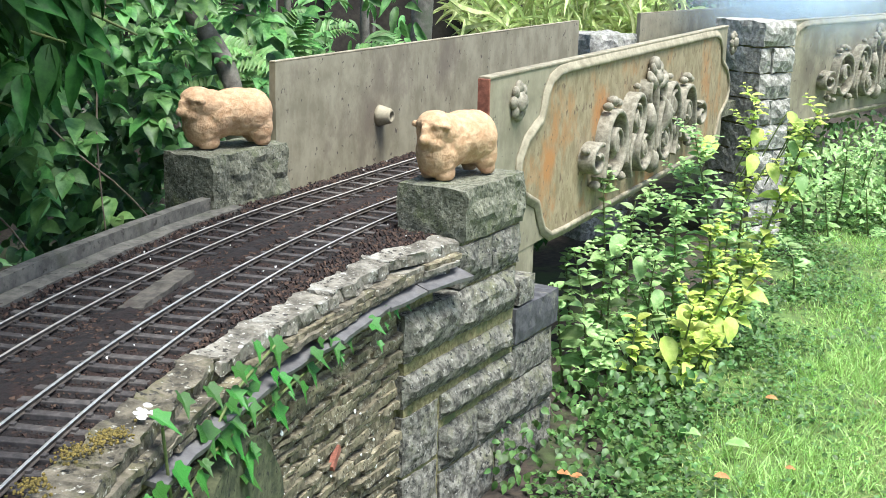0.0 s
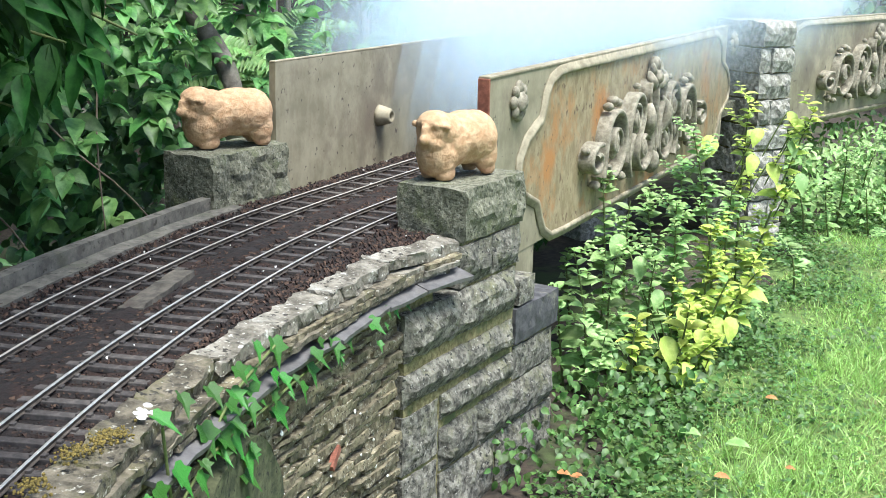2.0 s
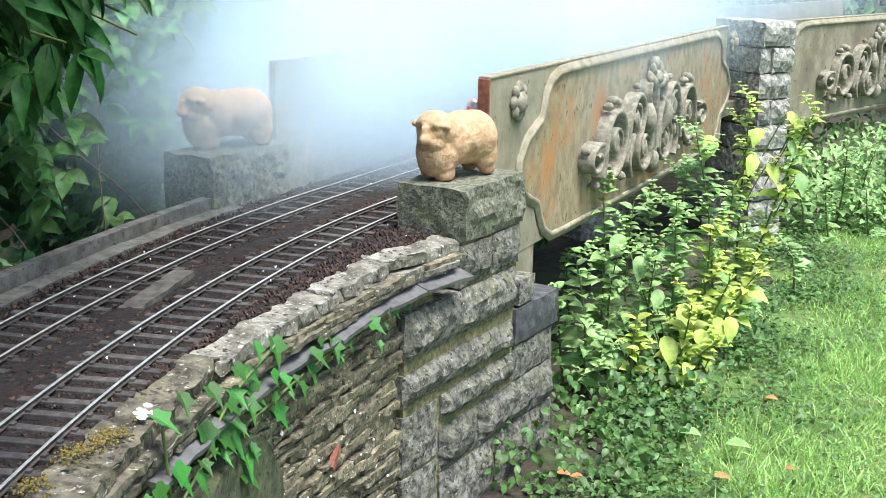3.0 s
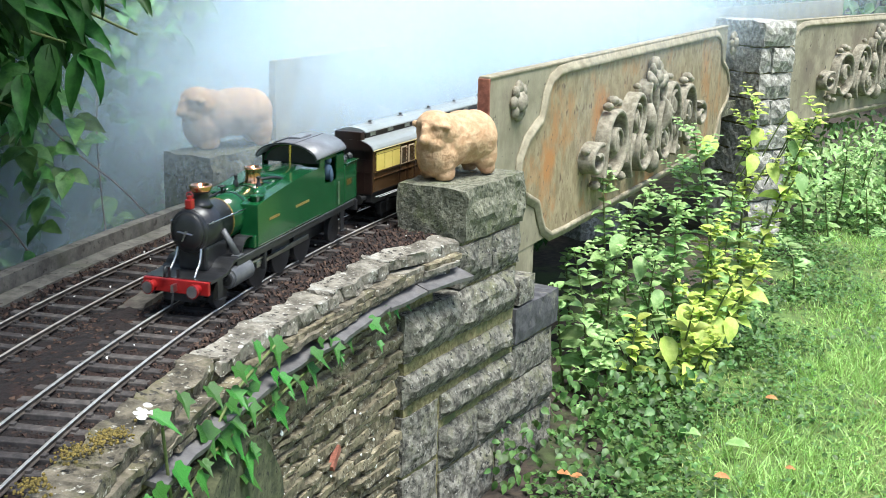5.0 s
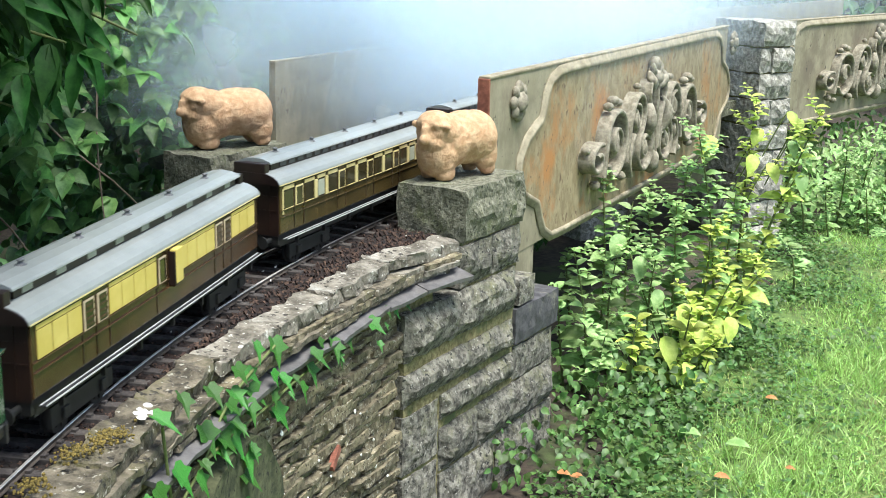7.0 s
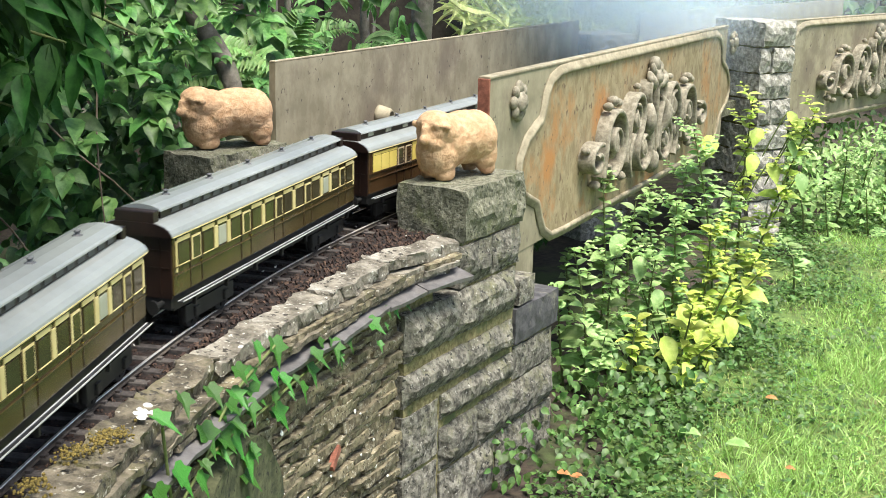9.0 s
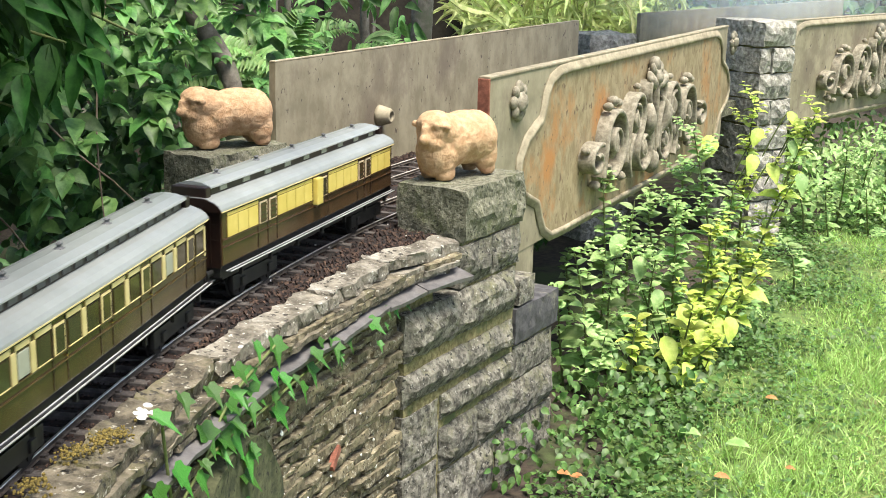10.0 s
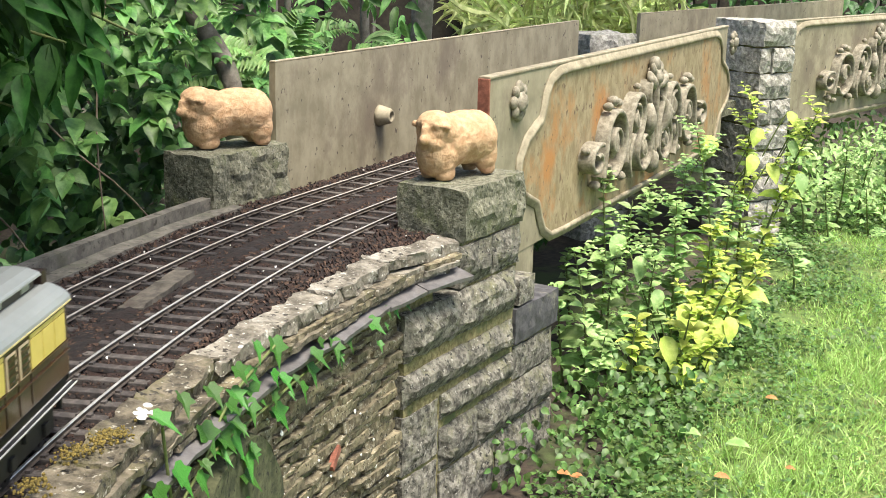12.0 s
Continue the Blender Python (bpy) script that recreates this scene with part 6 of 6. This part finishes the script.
def lawn():
    r = RNG
    n = 150000
    a, b = r.uniform(-0.6, 2.6, n), r.uniform(-1.5, -0.13, n)
    pos = ab_array(a, b, np.full(n, GZ))
    x, y = pos[:, 0], pos[:, 1]
    thick = np.clip((-b - 0.10) / 0.20, 0, 1)
    keep = (x > 0.10 * y) & (x < 0.43 * y + 0.05) & (y > 1.25) & (y < 3.5) & (r.random(n) < 0.12 + 0.88 * thick) & (np.sin(x * 31) * np.sin(y * 27) + r.random(n) > 0.0)
    pos, thick = pos[keep], thick[keep]
    n = len(pos)
    way = r.normal(0, 0.55, (n, 3)) * np.array((1, 1, 0.2)) + np.array((0, 0, 0.75))
    up = r.normal(0, 1, (n, 3))
    patch = 0.75 + 0.45 * np.sin(pos[:, 0] * 13 + 2) * np.sin(pos[:, 1] * 9)
    ln = r.uniform(0.014, 0.045, n) * (0.45 + 0.7 * thick) * patch
    ob = new("lawn_grass", leaf_mesh("lawn_grass", M_GRASS, pos, way, up, ln, r.uniform(0.0012, 0.0028, n), (BLADE_V, BLADE_F)))
    tagged(ob, "bright green uneven lawn grass", "grass", kind="stuff")
    n = 14000
    a, b = r.uniform(-0.6, 2.2, n), r.uniform(-1.2, -0.12, n)
    pos = ab_array(a, b, np.full(n, GZ))
    pos = pos[(np.sin(pos[:, 0] * 17 + 3) * np.sin(pos[:, 1] * 13) + r.normal(0, 0.4, n) > 0.1) & (pos[:, 0] > 0.1 * pos[:, 1])]
    n = len(pos)
    ob = new("dry_grass", leaf_mesh("dry_grass", M_STRAW, pos, r.normal(0, 0.9, (n, 3)) * np.array((1, 1, 0.2)) + np.array((0, 0, 0.5)), r.normal(0, 1, (n, 3)), r.uniform(0.012, 0.035, n), r.uniform(0.001, 0.002, n), (BLADE_V, BLADE_F)))
    tagged(ob, "straw-coloured dry blades scattered in the lawn", "grass", kind="stuff")
    n = 24000
    a, b = r.uniform(-0.4, 2.2, n), -0.04 - np.abs(r.normal(0, 0.17, n))
    pos = ab_array(a, b, GZ + r.uniform(0.004, 0.030, n))
    keep = (np.sin(pos[:, 0] * 23 + 1) + np.sin(pos[:, 1] * 19) + r.normal(0, 0.7, n) > -0.3) & (pos[:, 0] > 0.08 * pos[:, 1])
    pos = pos[keep]
    n = len(pos)
    way = r.normal(0, 1, (n, 3)) * np.array((1, 1, 0.25))
    up = r.normal(0, 0.3, (n, 3)) + np.array((0, -0.1, 1))
    ln = r.uniform(0.005, 0.012, n)
    ob = new("clover_mat", leaf_mesh("clover_mat", M_CLOVER, pos, way, up, ln, ln * 0.95))
    tagged(ob, "mat of small round clover and weed leaves at the lawn's edge", "weeds", kind="stuff")
    n = 1200
    a, b = r.uniform(0.03, 0.9, n), r.uniform(-0.20, 0.04, n)
    pos = ab_array(a, b, GZ + r.uniform(0.01, 0.08, n))
    hedge_leaves("ground_weeds", M_CLOVER, pos, r, 0.015, "low broad-leaved weeds at the foot of the wall", "weeds", slim=0.7)
    # fallen leaves
    for x, y, s, m in ((0.172, 1.46, 0.02, M_DRY), (0.36, 1.47, 0.022, M_DRY), (0.155, 1.47, 0.02, M_DRY), (0.95, 2.5, 0.035, M_DRY), (0.50, 1.76, 0.02, M_DRY), (0.46, 1.50, 0.015, M_DRY), (0.40, 1.58, 0.035, M_BALM), (0.34, 1.62, 0.035, M_BALM)):
        ob = new("fallen_leaf", leaf_mesh("fallen_leaf", m, np.array([(x, y, GZ + 0.028)]), np.array([(0.8, -0.5, 0.12)]), np.array([(0.1, -0.3, 1)]), np.array([s]), np.array([s * 0.7])))
        tagged(ob, "orange-brown dead leaf lying on the grass" if m is M_DRY else "broad pale green leaf lying on the grass", "leaf", group="fallen leaves")


lawn()

# ivy leaves on the wall: s along it, height, size
IVY = [(0.819, 0.005, 0.019), (0.773, 0.002, 0.017), (0.743, -0.001, 0.016), (0.68, -0.005, 0.014), (0.635, -0.001, 0.016), (0.59, -0.015, 0.022), (0.637, -0.022, 0.013), (0.591, -0.043, 0.017), (0.569, -0.048, 0.01), (0.525, -0.041, 0.02),
       (0.53, -0.054, 0.02), (0.476, -0.047, 0.021), (0.438, -0.051, 0.017), (0.389, -0.047, 0.018), (0.346, -0.045, 0.012), (0.32, -0.051, 0.012), (0.685, -0.024, 0.017), (0.63, -0.041, 0.021), (0.656, -0.046, 0.019), (0.591, -0.075, 0.02),
       (0.687, -0.043, 0.024), (0.678, -0.062, 0.027), (0.737, -0.04, 0.022), (0.707, -0.063, 0.02), (0.654, -0.091, 0.026), (0.655, -0.106, 0.024), (0.803, -0.045, 0.021), (0.77, -0.063, 0.017), (0.851, -0.036, 0.016)]


def ivy():
    t = thing("ivy", "trailing ivy with bright green lobed leaves over the coping", "ivy")
    rim = [(0, 0.0), (-0.20, -0.10), (-0.36, 0.0), (-0.34, 0.18), (-0.50, 0.42), (-0.20, 0.50), (0.0, 1.12), (0.20, 0.50), (0.50, 0.42), (0.34, 0.18), (0.36, 0.0), (0.20, -0.10)]
    bm = bmesh.new()
    c0, c1 = bm.verts.new((0, 0.22, 0.0)), bm.verts.new((0, 0.55, -0.02))
    vs = [bm.verts.new((x, y, 0.34 * abs(x) - 0.10 * y * y)) for x, y in rim]
    n = len(vs)
    for k in range(n):
        c = c1 if 4 <= k <= 7 else c0
        bm.faces.new((vs[k], c, vs[(k + 1) % n]))
    bm.faces.new((vs[4], c0, c1))
    bm.faces.new((c0, vs[8], c1))
    me = mesh_of(bm, "leaf", M_IVY)
    r = random.Random(77)

    def wall_point(s, z, out):
        return tp(s, lerp_table(OUTER, s) - out, z)
    extra = [(s + r.uniform(-0.03, 0.03), z + r.uniform(-0.03, 0.006), size * r.uniform(0.5, 0.8)) for s, z, size in IVY[5:]]
    for s, z, size in IVY + extra:
        p = wall_point(s, z, r.uniform(0.008, 0.022))
        q = wall_point(s, z, 0.5) - wall_point(s, z, 0.0)
        face = (q.normalized() * 0.75 + Vector((r.uniform(-0.35, 0.35), r.uniform(-0.35, 0.1), r.uniform(0.35, 0.9)))).normalized()
        way = Vector((r.uniform(0.1, 0.95), r.uniform(-0.5, 0.1), r.uniform(-0.8, -0.2)))
        way = (way - face * way.dot(face)).normalized()
        side = way.cross(face)
        ob = new("leaf", me)
        ob.parent = t
        m = Matrix((side, way, face)).transposed().to_4x4()
        sc = size * 1.22
        ob.matrix_basis = Matrix.Translation(p - way * sc * 0.45) @ m @ Matrix.Diagonal((sc, sc, sc, 1))
    for line in ([(0.86, -0.09), (0.80, -0.075), (0.73, -0.06), (0.69, -0.03), (0.62, -0.015), (0.59, -0.01)], [(0.73, -0.06), (0.68, -0.06), (0.62, -0.062), (0.55, -0.055), (0.47, -0.05), (0.40, -0.042), (0.33, -0.046)], [(0.80, -0.075), (0.81, -0.03), (0.815, 0.0)], [(0.70, -0.05), (0.66, -0.08), (0.65, -0.10)]):
        tube("ivy_stem", [wall_point(s, z, 0.008) for s, z in line], 0.0013, M_STEM, t)


ivy()


def wall_growth():
    """Moss cushions, a white lichen patch and an orange brick chip on the near wall."""
    r = random.Random(5)
    for s, d, n, m, name, label in ((0.845, -0.062, 170, M_MOSS, "moss_cushion", "golden brown moss cushion on the coping"), (0.875, -0.052, 130, M_MOSS, "moss_cushion", "golden brown moss cushion on the coping"), (0.93, -0.045, 130, M_MOSS, "moss_cushion", "golden brown moss cushion on the coping")):
        bm = bmesh.new()
        for k in range(n):
            x, y = r.gauss(0, 0.009), r.gauss(0, 0.006)
            add_ball(bm, (x, y, 0.003 * math.exp(-(x * x + y * y) * 6000)), r.uniform(0.0006, 0.0015), 1)
        ob = new(name, mesh_of(bm, name, m))
        ob.matrix_basis = Matrix.Translation(tp(s, d, 0.002)) @ pose(0, 0, 0, 0, 0, tdir(s))
        tagged(ob, label, "moss", group="moss on the coping")
    bm = bmesh.new()
    for k in range(14):
        x, y = r.gauss(0, 0.006), r.gauss(0, 0.003)
        bmesh.ops.create_cone(bm, cap_ends=True, segments=7, radius1=r.uniform(0.002, 0.0042), radius2=0.001, depth=0.0014, matrix=pose(x, y, 0, 0, 0, r.uniform(0, 90)))
    ob = new("lichen_patch", mesh_of(bm, "lichen_patch", M_LICHEN))
    ob.matrix_basis = Matrix.Translation(tp(0.80, -0.070, 0.004)) @ pose(0, 0, 0, -12, 0, tdir(0.8))
    tagged(ob, "chalk white lichen patch on the coping", "lichen")
    for k in range(22):
        s0, z0 = r.uniform(0.29, 0.60), r.uniform(-0.30, -0.07)
        size = r.uniform(0.0012, 0.0034)
        bm = add_ball(bmesh.new(), (0, 0, 0), (size, 0.0012, size * r.uniform(0.7, 1.2)), 2)
        roughen(bm, size * 0.25, 300, k)
        ob = new("lichen_spot", mesh_of(bm, "lichen_spot", M_LICHEN))
        ob.matrix_basis = Matrix.Translation(tp(s0, lerp_table(OUTER, s0) + 0.0040, z0)) @ pose(0, 0, 0, 0, 0, tdir(s0))
        tagged(ob, "small white lichen spot on the slate wall", "lichen", group="lichen spots on the wall")
    ob = new("brick_chip", rough_stone("brick_chip", 0.026, 0.006, 0.008, M_RUST, 3, 0.0015, 0.006))
    ob.matrix_basis = Matrix.Translation(tp(0.44, lerp_table(OUTER, 0.44) + 0.004, -0.175)) @ pose(0, 0, 0, 0, 38, tdir(0.44))
    tagged(ob, "orange-red brick chip set in the slate wall", "brick")


wall_growth()


# ---- smoke ----
def smoke_material():
    m = bpy.data.materials.new("smoke")
    m.use_nodes = True
    n, l = m.node_tree.nodes, m.node_tree.links
    n.remove(n["Principled BSDF"])
    tc = n.new("ShaderNodeTexCoord")
    ln = n.new("ShaderNodeVectorMath")
    ln.operation = "LENGTH"
    l.new(tc.outputs["Object"], ln.inputs[0])
    fall = n.new("ShaderNodeMapRange")
    fall.interpolation_type = "SMOOTHERSTEP"
    fall.inputs[1].default_value, fall.inputs[2].default_value, fall.inputs[3].default_value, fall.inputs[4].default_value = 0.05, 1.0, 1.0, 0.0
    l.new(ln.outputs["Value"], fall.inputs[0])
    nz = n.new("ShaderNodeTexNoise")
    nz.inputs["Scale"].default_value, nz.inputs["Detail"].default_value, nz.inputs["Roughness"].default_value = 1.6, 4, 0.5
    oi = n.new("ShaderNodeObjectInfo")
    add = n.new("ShaderNodeVectorMath")
    add.operation = "MULTIPLY_ADD"
    add.inputs[1].default_value = (1, 1, 1)
    l.new(tc.outputs["Object"], add.inputs[0])
    comb = n.new("ShaderNodeCombineXYZ")
    mul = n.new("ShaderNodeMath")
    mul.operation = "MULTIPLY"
    mul.inputs[1].default_value = 20
    l.new(oi.outputs["Random"], mul.inputs[0])
    l.new(mul.outputs[0], comb.inputs[0])
    l.new(comb.outputs[0], add.inputs[2])
    l.new(add.outputs[0], nz.inputs["Vector"])
    nr = n.new("ShaderNodeMapRange")
    nr.inputs[1].default_value, nr.inputs[2].default_value, nr.inputs[3].default_value, nr.inputs[4].default_value = 0.3, 0.7, 0.35, 1.0
    l.new(nz.outputs["Fac"], nr.inputs[0])
    al = n.new("ShaderNodeMath")
    al.operation = "MULTIPLY"
    l.new(fall.outputs[0], al.inputs[0])
    l.new(nr.outputs[0], al.inputs[1])
    al2 = n.new("ShaderNodeMath")
    al2.operation = "MULTIPLY"
    al2.inputs[1].default_value = SMOKE_DENSITY
    l.new(al.outputs[0], al2.inputs[0])
    df, tl, half, tr, mx = n.new("ShaderNodeBsdfDiffuse"), n.new("ShaderNodeBsdfTranslucent"), n.new("ShaderNodeMixShader"), n.new("ShaderNodeBsdfTransparent"), n.new("ShaderNodeMixShader")
    for s in (df, tl):
        s.inputs[0].default_value = (0.76, 0.89, 1.0, 1)
    half.inputs[0].default_value = 0.5
    l.new(df.outputs[0], half.inputs[1])
    l.new(tl.outputs[0], half.inputs[2])
    l.new(al2.outputs[0], mx.inputs[0])
    l.new(tr.outputs[0], mx.inputs[1])
    l.new(half.outputs[0], mx.inputs[2])
    l.new(mx.outputs[0], n["Material Output"].inputs[0])
    return m


SMOKE_DENSITY = 0.30
scene.cycles.transparent_max_bounces = 64
M_SMOKE = smoke_material()


def puff_mesh():
    """A bank of smoke: layered soft slices through a ball of drifting vapour."""
    out = []
    for y in (-0.75, -0.45, -0.15, 0.15, 0.45, 0.75):
        bm = bmesh.new()
        r = math.sqrt(1 - y * y)
        m = pose(0, y, 0, 65, 0, 12 * y)
        bmesh.ops.create_circle(bm, cap_ends=True, segments=24, radius=r, matrix=m)
        out.append(mesh_of(bm, "wisp", M_SMOKE, True))
    return out


PUFF = puff_mesh()
# each puff: size, then its way (seconds, x, y, z)
PUFFS = []


def puff(size, *rows):
    t = new("smoke_puff")
    for me in PUFF:
        new("wisp", me).parent = t
    t.scale = (size * 1.25, size * 0.8, size)
    tagged(t, "soft white-blue bank of drifting engine smoke", "smoke", group="smoke from the locomotive")
    PUFFS.append((t, rows))


def far_behind(k):
    return (0.88 + 0.13 * (k % 6), 3.25 + 0.22 * (k % 6), 0.31 + 0.05 * (k % 3))


# ahead of the engine over the bridge, then hanging over the tracks, then lifting away
for k, (size, t_in, x, y, z, t_out) in enumerate((
        (0.34, 1.2, 0.62, 3.05, 0.26, 9.6), (0.34, 1.6, 0.36, 2.65, 0.26, 9.0), (0.32, 2.0, 0.20, 2.35, 0.22, 8.4), (0.30, 2.3, 0.04, 2.10, 0.18, 7.4), (0.30, 2.5, -0.12, 1.95, 0.18, 6.9),
        (0.30, 2.7, -0.26, 1.82, 0.16, 6.5), (0.26, 3.0, -0.40, 1.72, 0.10, 6.4), (0.24, 3.3, -0.50, 1.60, 0.05, 6.2), (0.34, 2.6, 0.10, 2.20, 0.26, 7.6), (0.36, 2.8, 0.48, 2.85, 0.27, 9.2),
        (0.34, 2.9, -0.06, 2.05, 0.26, 7.0), (0.30, 3.3, -0.20, 1.75, 0.12, 6.3), (0.32, 2.2, 0.28, 2.5, 0.28, 8.2), (0.42, 0.9, 1.05, 3.6, 0.34, 11.0), (0.30, 3.0, 0.0, 1.95, 0.10, 7.0), (0.30, 3.2, 0.16, 2.25, 0.14, 7.6),
        (0.29, 3.1, -0.20, 2.05, 0.25, 6.8), (0.34, 3.2, 0.30, 2.6, 0.20, 8.4), (0.24, 3.1, -0.28, 1.50, 0.16, 6.4), (0.26, 2.9, -0.10, 1.75, 0.14, 6.7), (0.30, 3.4, 0.05, 2.0, 0.22, 7.0), (0.20, 3.6, -0.47, 1.50, -0.05, 6.4))):
    fx, fy, fz = far_behind(k)
    t_in = max(0.85, t_in - 0.35) + (0.45 if x < -0.3 else 0.1 if x < 0.12 else 0.0)
    t_out -= 0.35 if x < -0.2 else 0.0
    lift = (x + 0.5, y + 0.7, z + 0.75)
    mid = ((x * 0.55 + fx * 0.45), (y * 0.55 + fy * 0.45), (z + fz) / 2)
    puff(size, (0, fx, fy, fz), (t_in - 0.8, *mid), (t_in, x, y, z), (t_in + 1.0, x - 0.05, y, z + 0.01), (t_out, x - 0.02, y + 0.02, z + 0.04), (t_out + 1.4, *[(p + q) / 2 for p, q in zip((x, y, z), lift)]), (t_out + 3.0, *lift), (max(12.0, t_out + 3.5), lift[0], lift[1], lift[2] + 0.4))


# ---- all that moves ----
def motions():
    for ob, off, base in ((LOCO, 0.452, 0.2), (VAN, 0.0, 0.284), (COMP, -0.488, 0.284), (COMP2, -0.976, 0.284), (VAN2, -1.444, 0.284)):
        turned = Matrix.Rotation(math.pi, 4, "Z") if ob is VAN2 else Matrix()
        walk(ob, [(t, ride(run_at(t) + off, base) @ turned) for t, _ in RUN])
        for w in ob.children:
            if "wheelset" in w.name:
                r = w.get("radius", 0.0148)
                place = w.location.copy()
                n = int(12 / 0.05)
                walk(w, [(k * 12 / n, Matrix.Translation(place) @ Matrix.Rotation((run_at(k * 12 / n) + 3.0) / (-r if ob is VAN2 else r), 4, "Y")) for k in range(n + 1)])
            elif w.name.startswith("coupling_rod"):
                place = w.location.copy()
                n = int(12 / 0.05)
                rows = []
                for k in range(n + 1):
                    a = (run_at(k * 12 / n) + 3.0) / 0.0225
                    rows.append((k * 12 / n, Matrix.Translation(place + Vector((0.009 * math.sin(a), 0, 0.009 * math.cos(a))))))
                walk(w, rows)

    for ob, rows in PUFFS:
        walk(ob, [(row[0], pose(*row[1:])) for row in rows])
    for ob, x, y, k in SWAYING:
        if k in (10, 11, 12, 13, 14, 15, 16, 23, 5, 8):
            walk(ob, [(t, pose(x, y, GZ, 1.2 * math.sin(t * 0.8 + k * 0.2), (-2.6 * math.exp(-((t - 1.4) / 0.6) ** 2) + 0.5 * math.sin(t * 1.3 + k * 0.5)), 0)) for t in np.arange(0, 12.01, 0.4)])


motions()
